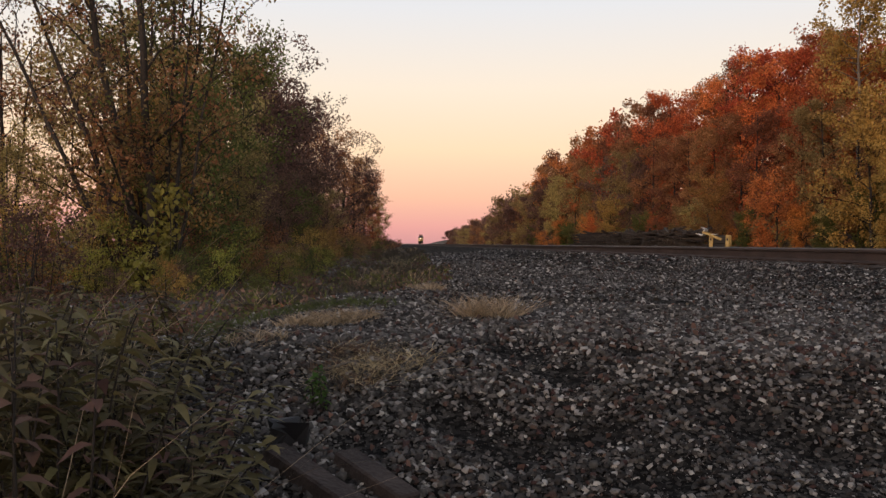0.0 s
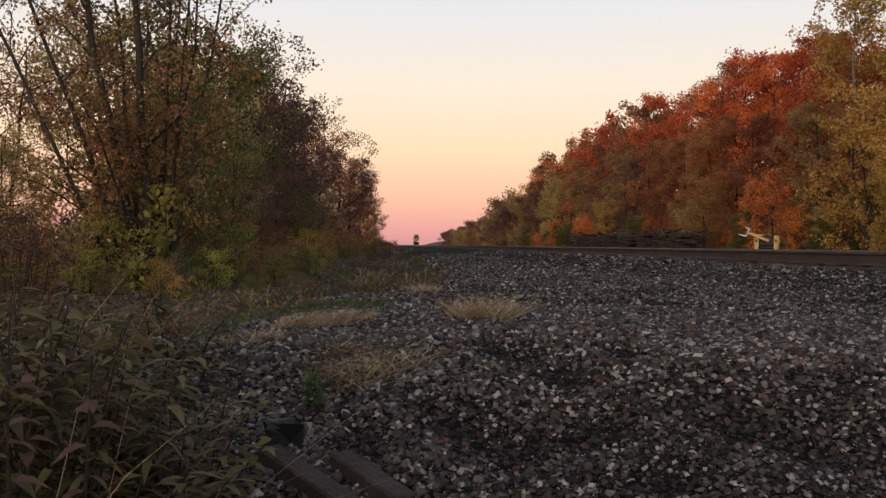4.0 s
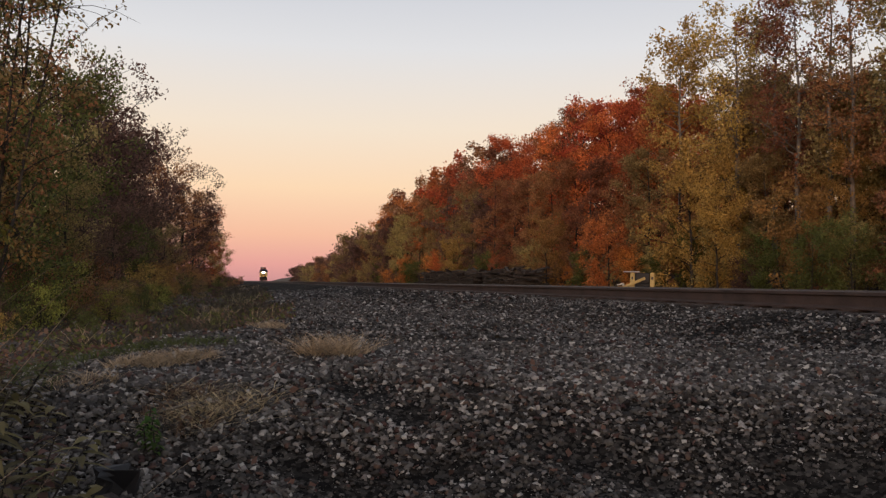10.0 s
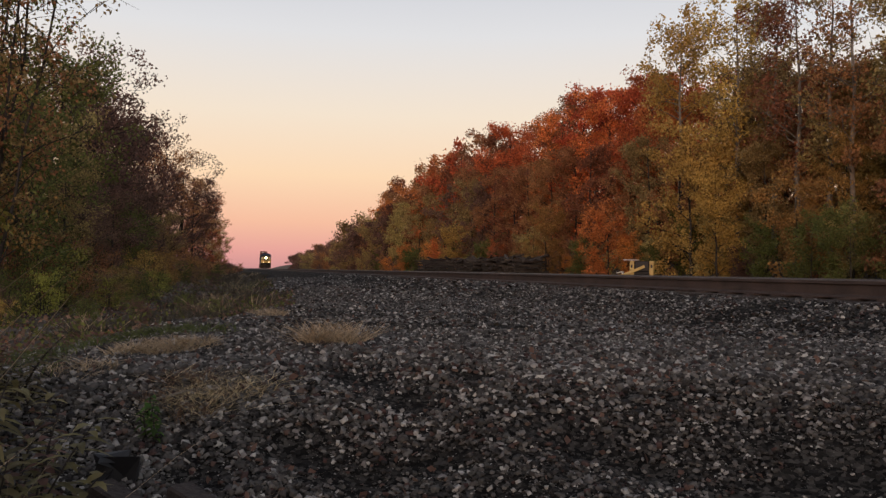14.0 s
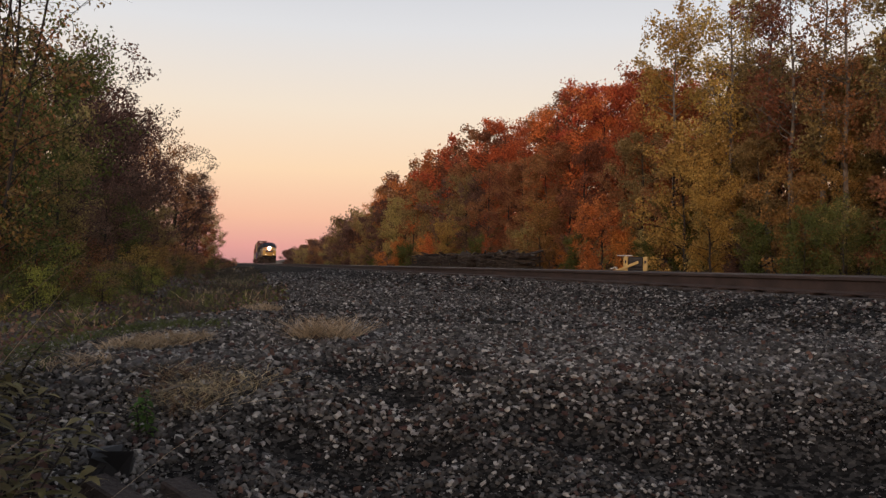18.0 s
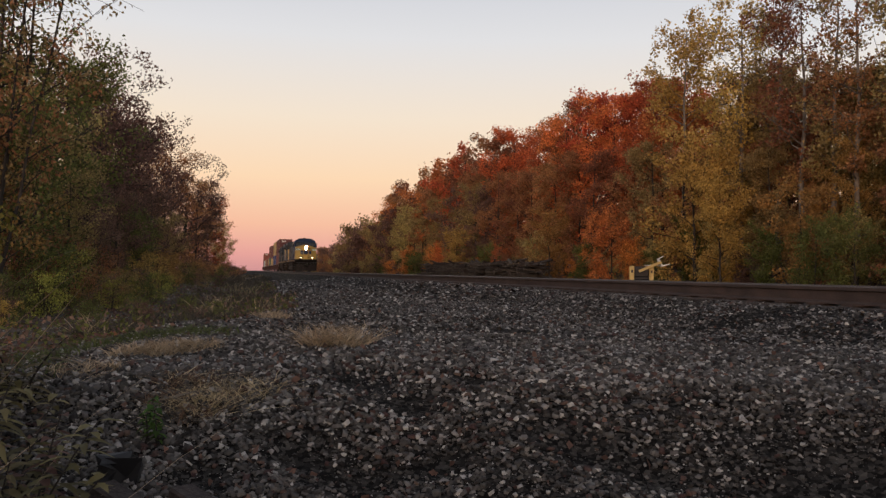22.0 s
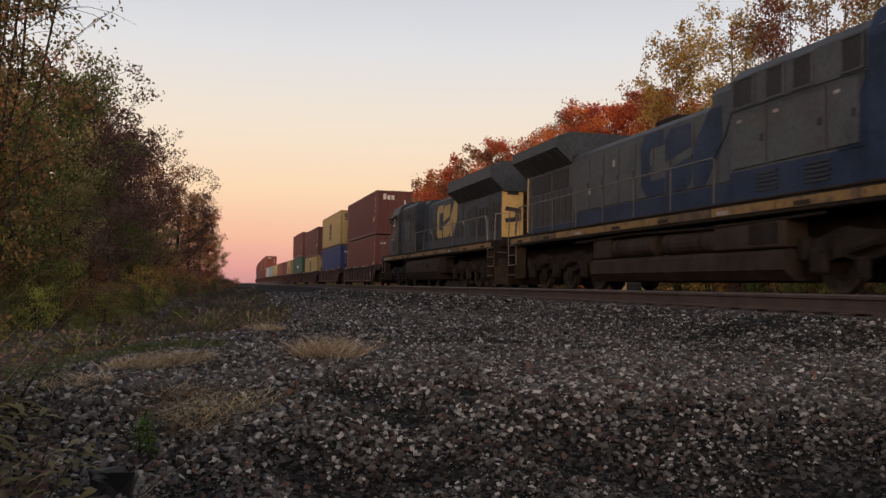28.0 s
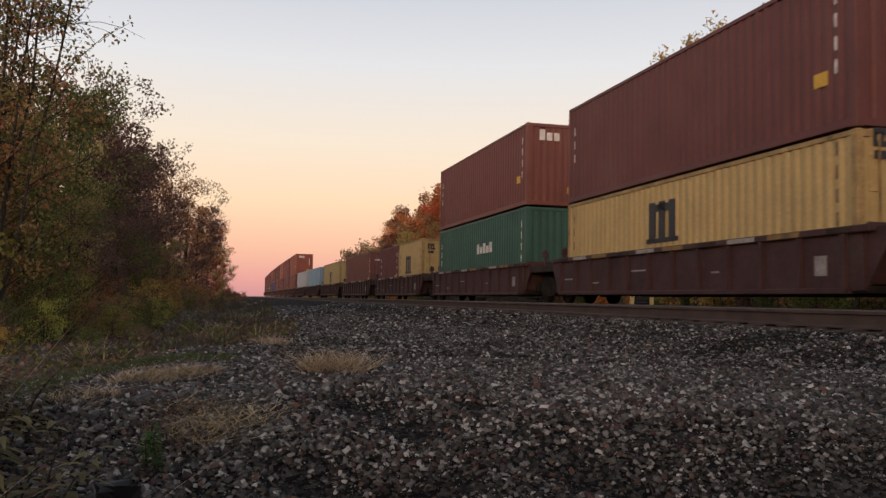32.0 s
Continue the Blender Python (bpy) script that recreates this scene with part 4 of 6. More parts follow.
def handrail(parent, pts, posts, r=0.015, paint=None):
    s = Shape()
    s.tube(pts, r, 6)
    for x, y, z0, z1 in posts:
        s.tube([(x, y, z0), (x, y, z1)], r * 0.9, 5)
    return part("handrail", s, paint or M["rail_grey"], parent)


def block_mark(parent, y0, z0, size, sx, x, material, label, front=1):
    """Three plain cut blocks in place of a company's mark on a hood side."""
    p, q = sorted((x, x + sx * 0.006))
    for k in range(3):
        c, w, h = y0 + front * (k - 1) * size * 0.76, size * 0.36, size * (1.0, 0.96, 1.05)[k]
        lean, cut = 0.05 * h, 0.16 * size
        if k == 0:
            rows = [[(-w, 0.18), (-w + cut, 0.0), (w, 0.0), (w, 0.24), (-0.1 * w, 0.24), (-0.25 * w, 0.34), (-0.25 * w, 0.66), (-0.1 * w, 0.76), (w, 0.76), (w, 1.0), (-w + cut, 1.0), (-w, 0.82)]]
        elif k == 1:
            rows = [[(-w, 0.0), (w - cut, 0.0), (w, 0.14), (w, 0.5), (-w, 0.36)], [(-w, 0.5), (w, 0.64), (w, 1.0), (-w + cut, 1.0), (-w, 0.86)]]
        else:
            rows = [[(-w, 0.0), (-0.2 * w, 0.0), (w, 0.46), (w, 1.0), (0.25 * w, 1.0), (-w, 0.55)]]
        for o in rows:
            part("mark", Shape().prism([(c + front * a + lean * u, z0 + h * u) for a, u in o], p, q, "x"), material, parent, label)


def locomotive(kind):
    """A six-axle diesel locomotive; its cab end points to -y. kind 0: grey over blue with a yellow nose, kind 1: worn dark blue."""
    ob = new("locomotive")
    hood_m, low_m, cab_m, mark_m = (M["grey"], M["navy"], M["navy"], M["navy"]) if kind == 0 else (M["slate"], M["slate"], M["slate_cab"], M["cream"])
    lead_end = kind == 0

    def plate(name, parent, sx, x, deep, y0, y1, z0, z1, material, c=0.0, label=""):
        """A flat piece that stands proud of a side wall."""
        return part(name, Shape().box(*sorted((sx * x, sx * (x + deep))), *sorted((y0, y1)), z0, z1, c), material, parent, label)

    # frame and running gear
    s = Shape().box(-1.5, 1.5, -10.3, 10.4, 1.42, 1.72, 0.02).box(-0.5, 0.5, -10.6, 10.6, 0.95, 1.42, 0.03)
    part("frame", s, M["under"], ob)
    for sx in (-1, 1):
        for k in range(10):  # the stripe is painted panel by panel and wears unevenly
            y = -9.9 + k * 2.01
            plate("sill_stripe", ob, sx, 1.5, 0.022, y, y + 1.98, 1.5, 1.67, M["sill"] if (k * 5 + kind) % 4 else M["sill_worn"], 0.004, "dirty yellow side sill stripe")
        for k in range(9):
            y = -9.4 + k * 2.3
            plate("sill_reflector", ob, sx, 1.523, 0.008, y, y + 0.42, 1.52, 1.6, M["rust_plate"] if k % 3 else M["chalk_dim"])
        part("cable_conduit", Shape().tube([(sx * 1.38, -5.0, 1.36), (sx * 1.38, -2.0, 1.30), (sx * 1.38, 1.5, 1.37), (sx * 1.38, 5.0, 1.31)], 0.035, 6), M["under"], ob)
    part("deck", Shape().box(-1.52, 1.52, -10.4, 10.5, 1.722, 1.76, 0.005), M["rust_plate"], ob)
    if kind == 0:
        tank = [(-1.3, 0.8), (-1.42, 0.72), (-1.42, 0.42), (-1.2, 0.22), (1.2, 0.22), (1.42, 0.42), (1.42, 0.72), (1.3, 0.8)]
        part("fuel_tank", Shape().prism(tank, -4.0, 4.0), M["rust_plate"], ob, "dusty brown fuel tank")
        for sx in (-1, 1):
            for y0, y1 in ((-1.7, 0.35), (0.7, 2.85)):
                part("air_reservoir", Shape().tube([(sx * 1.15, y0, 1.06), (sx * 1.15, y0 + 0.08, 1.06), (sx * 1.15, y1 - 0.08, 1.06), (sx * 1.15, y1, 1.06)], [0.17, 0.26, 0.26, 0.17], 16), M["rust_plate"], ob)
                for y in (y0 + 0.4, y1 - 0.4):
                    part("tank_strap", Shape().tube([(sx * 1.15, y, 1.06), (sx * 1.15, y + 0.05, 1.06)], 0.268, 16), M["under"], ob)
            plate("equipment_box", ob, sx, 0.9, 0.5, -4.0, -1.78, 0.82, 1.36, M["rust_plate"], 0.03)
            plate("equipment_box", ob, sx, 0.9, 0.46, 2.95, 3.95, 0.82, 1.34, M["rust_plate"], 0.03)
            plate("box_lid", ob, sx, 1.4, 0.015, -3.8, -2.95, 0.9, 1.28, M["under"], 0.005)
    else:
        tank = [(-1.35, 1.36), (-1.45, 1.2), (-1.45, 0.7), (-1.2, 0.34), (1.2, 0.34), (1.45, 0.7), (1.45, 1.2), (1.35, 1.36)]
        part("fuel_tank", Shape().prism(tank, -4.1, 2.6), M["rust_plate"], ob, "dusty brown fuel tank")
        for sx in (-1, 1):
            plate("equipment_box", ob, sx, 1.0, 0.42, 2.7, 3.7, 0.6, 1.36, M["under"], 0.03)
            part("tank_filler", Shape().tube([(sx * 1.44, 0.6, 1.0), (sx * 1.5, 0.6, 1.02)], 0.09, 10), M["under"], ob)
    for y in (-6.7, 6.7):
        loco_truck(ob, y)
    # pilot, plow, steps and couplers at both ends
    for e in (-1, 1):
        f = e * 10.5
        a, b = sorted((f, f + e * 0.08))
        part("pilot_plate", Shape().box(-1.5, 1.5, a, b, 0.75, 1.74, 0.02), M["under"], ob)
        for sx in (-1, 1):  # two wings that meet in a blunt edge below the coupler
            v = [(sx * 1.47, f + e * 0.1, 0.14), (sx * 0.32, f + e * 0.62, 0.14), (sx * 0.32, f + e * 0.34, 0.98), (sx * 1.47, f + e * 0.04, 1.12)]
            v += [(x, y - e * 0.05, z) for x, y, z in v]
            part("plow_wing", Shape().add(v, [(0, 1, 2, 3), (7, 6, 5, 4), (0, 4, 5, 1), (1, 5, 6, 2), (2, 6, 7, 3), (3, 7, 4, 0)]), M["rust_plate"], ob)
        v = [(-0.32, f + e * 0.62, 0.14), (0.32, f + e * 0.62, 0.14), (0.32, f + e * 0.42, 0.7), (-0.32, f + e * 0.42, 0.7)]
        v += [(x, y - e * 0.05, z) for x, y, z in v]
        part("plow_centre", Shape().add(v, [(0, 1, 2, 3), (7, 6, 5, 4), (0, 4, 5, 1), (1, 5, 6, 2), (2, 6, 7, 3), (3, 7, 4, 0)]), M["rust_plate"], ob)
        part("uncoupling_lever", Shape().tube([(-1.4, f + e * 0.14, 1.3), (-0.4, f + e * 0.2, 1.25), (0.4, f + e * 0.2, 1.25), (1.4, f + e * 0.14, 1.3)], 0.02, 6), M["rail_grey"], ob)
        part("anticlimber", Shape().box(-1.3, 1.3, *sorted((f + e * 0.082, f + e * 0.42)), 1.5, 1.74, 0.03), M["under"], ob)
        a, b = sorted((f + e * 0.1, f + e * 0.85))
        part("coupler", Shape().box(-0.12, 0.12, a, b, 0.76, 1.0, 0.03).box(-0.2, 0.2, *sorted((f + e * 0.6, f + e * 0.95)), 0.7, 1.05, 0.05), M["under"], ob)
        for k in range(6):
            x = -1.05 + 0.42 * k
            part("air_hose", Shape().tube([(x, f + e * 0.12, 1.38), (x + 0.02, f + e * 0.36, 1.16), (x + 0.06, f + e * 0.4, 0.86)], 0.026, 6), M["dark"], ob)
        for sx in (-1, 1):
            for k in range(4):
                part("step_tread", Shape().box(*sorted((sx * 1.14, sx * 1.5)), *sorted((f - e * 0.04, f - e * 0.72)), 0.42 + k * 0.34, 0.45 + k * 0.34, 0.005), M["rust_plate"], ob)
            part("step_back", Shape().prism([(f - e * 0.04, 0.33), (f - e * 0.76, 0.33), (f - e * 0.76, 1.5), (f - e * 0.04, 1.5)], *sorted((sx * 1.1, sx * 1.12)), "x"), M["rust_plate"], ob)
            part("step_side", Shape().box(*sorted((sx * 1.12, sx * 1.5)), *sorted((f - e * 0.74, f - e * 0.77)), 0.33, 1.42, 0.005), M["rust_plate"], ob)
            for k in range(4):
                part("step_edge", Shape().box(*sorted((sx * 1.5, sx * 1.515)), *sorted((f - e * 0.06, f - e * 0.7)), 0.43 + k * 0.34, 0.46 + k * 0.34), M["rail_grey"], ob)
            rail_m = M["rail_grey"] if e < 0 else M["chalk_dim"] if kind else M["rail_grey"]
            handrail(ob, [(sx * 1.47, f - e * 0.03, 0.75), (sx * 1.47, f, 1.8), (sx * 1.44, f - e * 0.02, 2.72), (sx * 0.62, f + e * 0.3, 2.72), (sx * 0.62, f + e * 0.3, 1.76)], [], 0.02, rail_m)
            handrail(ob, [(sx * 1.47, f - e * 0.78, 0.8), (sx * 1.49, f - e * 0.8, 1.9), (sx * 1.47, f - e * 0.92, 2.5), (sx * 1.47, f - e * 1.15, 2.7)], [], 0.02, rail_m)
        part("drop_chain", Shape().tube([(-0.62, f + e * 0.3, 2.6), (-0.2, f + e * 0.3, 2.42), (0.2, f + e * 0.3, 2.42), (0.62, f + e * 0.3, 2.6)], 0.012, 5), M["rail_grey"], ob)
    # cab and short nose
    cab_f, cab_r = (-8.75, -6.1) if lead_end else (-7.95, -5.85)
    y_c = cab_f + 0.16
    if lead_end:
        half, y_s, y_n, z_s, z_t, flat = 1.49, -9.68, -10.0, 3.33, 3.72, 0.34
    else:
        half, y_s, y_n, z_s, z_t, flat = 1.24, -9.55, -9.75, 3.05, 3.45, 0.45
    paint = M["yellow"] if lead_end else M["slate_cab"]
    low = [(-half, y_s), (-flat, y_n), (flat, y_n), (half, y_s)]
    tops = [z_s, z_t, z_t, z_s]
    s = Shape()
    v = [(x, y, 1.76) for x, y in low] + [(x * (0.985 if abs(x) == half else 1), y + 0.02, z) for (x, y), z in zip(low, tops)]
    v += [(half, y_c, 1.76), (-half, y_c, 1.76), (-half * 0.985, y_c, z_s + 0.14), (-flat, y_c, z_t + 0.1), (flat, y_c, z_t + 0.1), (half * 0.985, y_c, z_s + 0.14)]
    s.add(v, [(0, 1, 5, 4), (1, 2, 6, 5), (2, 3, 7, 6), (3, 8, 13, 7), (9, 0, 4, 10), (4, 5, 11, 10), (5, 6, 12, 11), (6, 7, 13, 12), (0, 9, 8, 3, 2, 1), (8, 9, 10, 11, 12, 13)])
    nose_ob = part("nose", s, paint, ob, "yellow short nose" if lead_end else "")
    if lead_end:
        for sx in (-1, 1):
            tri = [(y_s + 0.05, z_s - 0.02), (y_c, z_s + 0.12), (y_c, 1.78), (y_c - 0.10, 1.78)]
            part("nose_flank", Shape().prism(tri, *sorted((sx * half, sx * (half + 0.008))), "x"), M["navy"], nose_ob, "blue flank of the nose")
            plate("scraped_patch", nose_ob, sx, half, 0.006, y_s + 0.08, y_c - 0.14, 1.8, 2.02, M["chalk_dim"], 0, "scraped pale patch on the yellow paint")
    part("nose_door", Shape().box(-0.28, 0.3, y_n - 0.02, y_n + 0.03, 1.8, 2.44, 0.01), paint, nose_ob)
    for z in (2.0, 2.3):
        part("door_hinge", Shape().box(0.3, 0.34, y_n - 0.03, y_n, z, z + 0.09, 0.005), M["under"], nose_ob)
    part("headlight_case", Shape().box(-0.19, 0.19, y_n - 0.05, y_n + 0.1, 3.04, 3.62, 0.04), paint, nose_ob)
    for z in (3.46, 3.21):
        part("headlight_rim", Shape().tube([(0, y_n - 0.07, z), (0, y_n + 0.02, z)], 0.13, 16), M["dark"], ob)
        part("headlight", Shape().tube([(0, y_n - 0.078, z), (0, y_n - 0.072, z)], 0.095, 16), M["headlamp"] if lead_end else M["dark"], ob)
    if lead_end:
        part("nose_window", Shape().tube([(0.48, -9.93, 3.26), (0.48, -9.965, 3.26)], 0.12, 14), M["dark"], ob)
    turn = math.degrees(math.atan2(y_s - y_n, half - flat))
    for sx in (-1, 1):
        xb = sx * (half - 0.36) if lead_end else sx * 0.86
        yb = y_n + (y_s - y_n) * (abs(xb) - flat) / (half - flat)
        spin = pose(xb, yb, 3.12 if lead_end else 2.85, 0, 0, sx * turn)
        board = part("number_board", Shape().box(-0.34, 0.34, -0.05, 0.05, -0.14, 0.14, 0.015), M["dark"], ob, m=spin)
        part("number_panel", Shape().box(-0.3, 0.3, -0.06, -0.052, -0.1, 0.1), M["board"] if lead_end else M["chalk_dim"], board)
        for k in range(4):
            part("number_bar", Shape().box(-0.22 + k * 0.12, -0.15 + k * 0.12, -0.067, -0.062, -0.065, 0.065), M["ink"], board)
        part("grab_iron", Shape().tube([(xb - 0.12, yb - 0.02, 2.58), (xb - 0.12, yb - 0.08, 2.56), (xb + 0.12, yb - 0.08, 2.56), (xb + 0.12, yb - 0.02, 2.58)], 0.014, 5), paint, nose_ob)
        part("ditch_light_case", Shape().box(sx * 0.8 - 0.18, sx * 0.8 + 0.18, -10.88, -10.62, 1.745, 2.16, 0.03), M["rust_plate"], ob)
        part("ditch_light", Shape().tube([(sx * 0.8, -10.895, 1.98), (sx * 0.8, -10.885, 1.98)], 0.08, 14), M["ditchlamp"] if lead_end else M["dark"], ob)
        part("front_rail", Shape().tube([(sx * 0.42, y_n - 0.1, 1.78), (sx * 0.42, y_n - 0.1, 2.9)], 0.02, 6), M["dark"], ob)
    if lead_end:  # plain shapes for the mark across the nose
        o = [(-0.28, 2.5), (0.2, 2.5), (0.3, 2.6), (0.3, 2.76), (0.28, 3.0), (-0.2, 3.0), (-0.3, 2.9), (-0.3, 2.74)]
        part("mark", Shape().prism(o, y_n - 0.026, y_n - 0.018), M["navy"], nose_ob)
        for sx in (-1, 1):
            o = [(-0.2, 2.5), (0.16, 2.5), (0.2, 2.62), (0.2, 2.9), (0.16, 3.0), (-0.2, 3.0)]
            xm = sx * 0.56
            part("mark", Shape().prism(o, -0.012, -0.004), M["navy"], nose_ob, m=pose(xm, y_n + (y_s - y_n) * (0.56 - flat) / (half - flat), 0, 0, 0, sx * turn))
    cab = [(-1.53, 1.76), (1.53, 1.76), (1.53, 3.98), (1.36, 4.42), (0.85, 4.72), (-0.85, 4.72), (-1.36, 4.42), (-1.53, 3.98)]
    nn = len(cab)
    v = []
    for i, y in enumerate((cab_f, cab_f + 0.3, cab_r)):
        for a, b in cab:
            back = 0.32 * max(0.0, b - 3.6) / 1.12 if i == 0 else 0.0
            v.append((a * (0.965 if i == 0 else 1), y + back, b - (0.06 if i == 0 and b > 3.9 else 0)))
    f = [tuple(range(nn - 1, -1, -1)), tuple(range(2 * nn, 3 * nn))] + [(j * nn + i, j * nn + (i + 1) % nn, (j + 1) * nn + (i + 1) % nn, (j + 1) * nn + i) for j in range(2) for i in range(nn)]
    cab_ob = part("cab", Shape().add(v, f), cab_m, ob)
    for x0, x1 in ((-1.3, -0.72), (-0.64, -0.04), (0.04, 0.64), (0.72, 1.3)):
        z0, z1 = (3.62, 4.14)
        y0, y1 = cab_f - 0.02 + 0.32 * (z0 - 3.6) / 1.12, cab_f - 0.02 + 0.32 * (z1 - 3.6) / 1.12
        v = [(x0, y0, z0), (x1, y0, z0), (x1, y1, z1), (x0, y1, z1)]
        v += [(x, y + 0.05, z) for x, y, z in v]
        pane = part("windshield", Shape().add(v, [(0, 1, 2, 3), (7, 6, 5, 4), (0, 4, 5, 1), (1, 5, 6, 2), (2, 6, 7, 3), (3, 7, 4, 0)]), M["glass"], cab_ob)
        part("wiper", Shape().tube([((x0 + x1) / 2, y0 - 0.02, z0), (x0 + 0.12, (y0 + y1) / 2 - 0.02, (z0 + z1) / 2)], 0.01, 4), M["dark"], pane)
    part("sun_visor", Shape().box(-1.28, 1.28, cab_f + 0.02, cab_f + 0.18, 4.19, 4.22, 0.01), cab_m, cab_ob)
    shift = cab_f + 8.75
    for sx in (-1, 1):
        panes = ((-8.27, -8.05, "glass"), (-7.95, -7.53, "cab_sky_pane"), (-7.36, -6.66, "pane")) if lead_end else ((-7.62, -7.38, "pane"), (-7.3, -7.12, "glass"), (-7.04, -6.62, "pane"))
        for y0, y1, m in panes:
            z0, z1 = (3.56, 4.06) if lead_end else (3.36, 3.84)
            w = plate("side_window", cab_ob, sx, 1.525, 0.016, y0, y1, z0, z1, M[m], 0.004)
            fr = Shape()
            for p, q, r0, r1 in ((y0 - 0.04, y1 + 0.04, z1, z1 + 0.04), (y0 - 0.04, y1 + 0.04, z0 - 0.04, z0), (y0 - 0.04, y0, z0, z1), (y1, y1 + 0.04, z0, z1)):
                fr.box(*sorted((sx * 1.53, sx * 1.552)), p, q, r0, r1, 0.004)
            part("window_frame", fr, M["grey"] if lead_end else cab_m, w)
        v = [(sx * 1.53, cab_f + 0.4, 4.12 if lead_end else 3.98), (sx * 1.53, cab_r - 0.4, 4.12 if lead_end else 3.98), (sx * 1.76, cab_r - 0.45, 3.98 if lead_end else 3.8), (sx * 1.76, cab_f + 0.45, 3.98 if lead_end else 3.8)]
        v += [(x, y, z + 0.025) for x, y, z in v]
        part("sun_shade", Shape().add(v, [(3, 2, 1, 0), (4, 5, 6, 7), (0, 1, 5, 4), (1, 2, 6, 5), (2, 3, 7, 6), (3, 0, 4, 7)]), M["dark"], cab_ob)
        plate("cab_louvre", cab_ob, sx, 1.53, 0.014, -7.5 + shift, -7.05 + shift, 1.98, 2.5, M["grille"], 0.004)
        plate("cab_louvre", cab_ob, sx, 1.53, 0.014, -8.15 + shift, -7.65 + shift, 1.98, 2.5, M["grille"], 0.004)
        plate("mirror", cab_ob, sx, 1.55, 0.13, cab_f + 0.4, cab_f + 0.44, 3.5, 3.85, M["dark"], 0.01)
        text = "359" if lead_end else "5244"
        writing(text, 0.58 if lead_end else 0.5, M["number_white"] if lead_end else M["sill"], cab_ob, pose(sx * 1.535, -7.75 if lead_end else -6.9, 2.98, 90, 0, 90 * sx), label="painted road number")
        for k in range(2 if lead_end else 1):
            y0, z0 = (-8.2 + 0.3 * k, 2.58 - 0.07 * k) if lead_end else (-7.7, 2.6)
            part("underline", Shape().prism([(y0, z0), (y0 + 0.75, z0 + 0.05), (y0 + 0.75, z0 + 0.11), (y0, z0 + 0.06)], *sorted((sx * 1.532, sx * 1.538)), "x"), M["cream"], cab_ob)
        if lead_end:  # the blue of the cab runs back over the grey in a slant
            part("blue_slant", Shape().prism([(cab_r, 2.33), (cab_r + 0.85, 2.33), (cab_r + 0.35, 3.2), (cab_r, 3.9)], *sorted((sx * 1.36, sx * 1.368)), "x"), M["navy"], ob)
    part("roof_horn", Shape().box(-0.25, 0.25, -7.0, -6.6, 4.72, 4.86, 0.03), M["under"], cab_ob)
    part("antenna_dome", Shape().tube([(0.5, -7.6, 4.71), (0.5, -7.6, 4.8)], [0.14, 0.1], 12), M["chalk_dim"], cab_ob)
    # cabinets behind the cab
    s = Shape().prism([(-1.36, 1.76), (1.36, 1.76), (1.36, 4.2), (1.15, 4.4), (-1.15, 4.4), (-1.36, 4.2)], cab_r, -2.3)
    cabinet = part("electrical_cabinet", s, hood_m, ob)
    for sx in (-1, 1):
        if lead_end:
            plate("lower_band", cabinet, sx, 1.36, 0.008, cab_r + 0.02, -2.3, 1.77, 2.35, low_m)
        for y0, y1 in ((-5.75, -5.05), (-4.98, -3.5), (-3.42, -2.4)):
            plate("cabinet_door", cabinet, sx, 1.36, 0.03, y0, y1, 2.4, 3.5, M["door_brown"] if kind and y0 == -3.42 else hood_m, 0.012)
            plate("door_latch", cabinet, sx, 1.39, 0.02, y0 + 0.06, y0 + 0.14, 2.85, 2.98, M["dark"])
            plate("door_stencil", cabinet, sx, 1.391, 0.003, y1 - 0.3, y1 - 0.16, 3.3, 3.36, M["chalk_dim"])
        for y0, y1 in ((-3.02, -2.42), (-3.9, -3.45), (-4.65, -4.2), (-5.82, -5.4)):
            plate("vent_screen", cabinet, sx, 1.36, 0.02, y0, y1, 3.62, 4.14, M["grille"], 0.006)
            fr = Shape()
            for p, q, z0, z1 in ((y0 - 0.05, y1 + 0.05, 4.14, 4.18), (y0 - 0.05, y1 + 0.05, 3.58, 3.62), (y0 - 0.05, y0, 3.62, 4.14), (y1, y1 + 0.05, 3.62, 4.14)):
                fr.box(*sorted((sx * 1.36, sx * 1.395)), p, q, z0, z1, 0.005)
            part("screen_frame", fr, hood_m, cabinet)
        for y in (-5.1, -3.75):
            for q in range(5):
                plate("louvre", cabinet, sx, 1.368, 0.02, y, y + 0.6, 1.9 + q * 0.08, 1.94 + q * 0.08, M["dark"])
        part("cabinet_rail", Shape().tube([(sx * 1.47, -1.9, 2.72), (sx * 1.47, -2.3, 3.1), (sx * 1.47, -2.5, 3.52), (sx * 1.45, -5.9, 3.52), (sx * 1.37, -5.95, 3.5)], 0.018, 6), M["dark"], cabinet)
    # engine hood
    h_top = 4.05 if kind == 0 else 4.2
    hood = part("engine_hood", Shape().prism([(-0.98, 1.76), (0.98, 1.76), (0.98, h_top - 0.15), (0.8, h_top), (-0.8, h_top), (-0.98, h_top - 0.15)], -2.3, 6.2), hood_m, ob)
    part("blower_housing", Shape().prism([(-0.99, 3.4), (0.99, 3.4), (0.99, 4.2), (0.85, 4.38), (-0.85, 4.38), (-0.99, 4.2)], -2.3, -1.1), hood_m, hood)
    for sx in (-1, 1):
        if lead_end:
            plate("lower_band", hood, sx, 0.98, 0.008, -2.28, 6.1, 1.77, 2.25, low_m)
        for k in range(9):
            y = -2.2 + k * 0.9
            if kind == 1 and k > 7:
                continue
            plate("hood_door", hood, sx, 0.98, 0.025, y, y + 0.82, 2.28, h_top - 0.3, hood_m, 0.01)
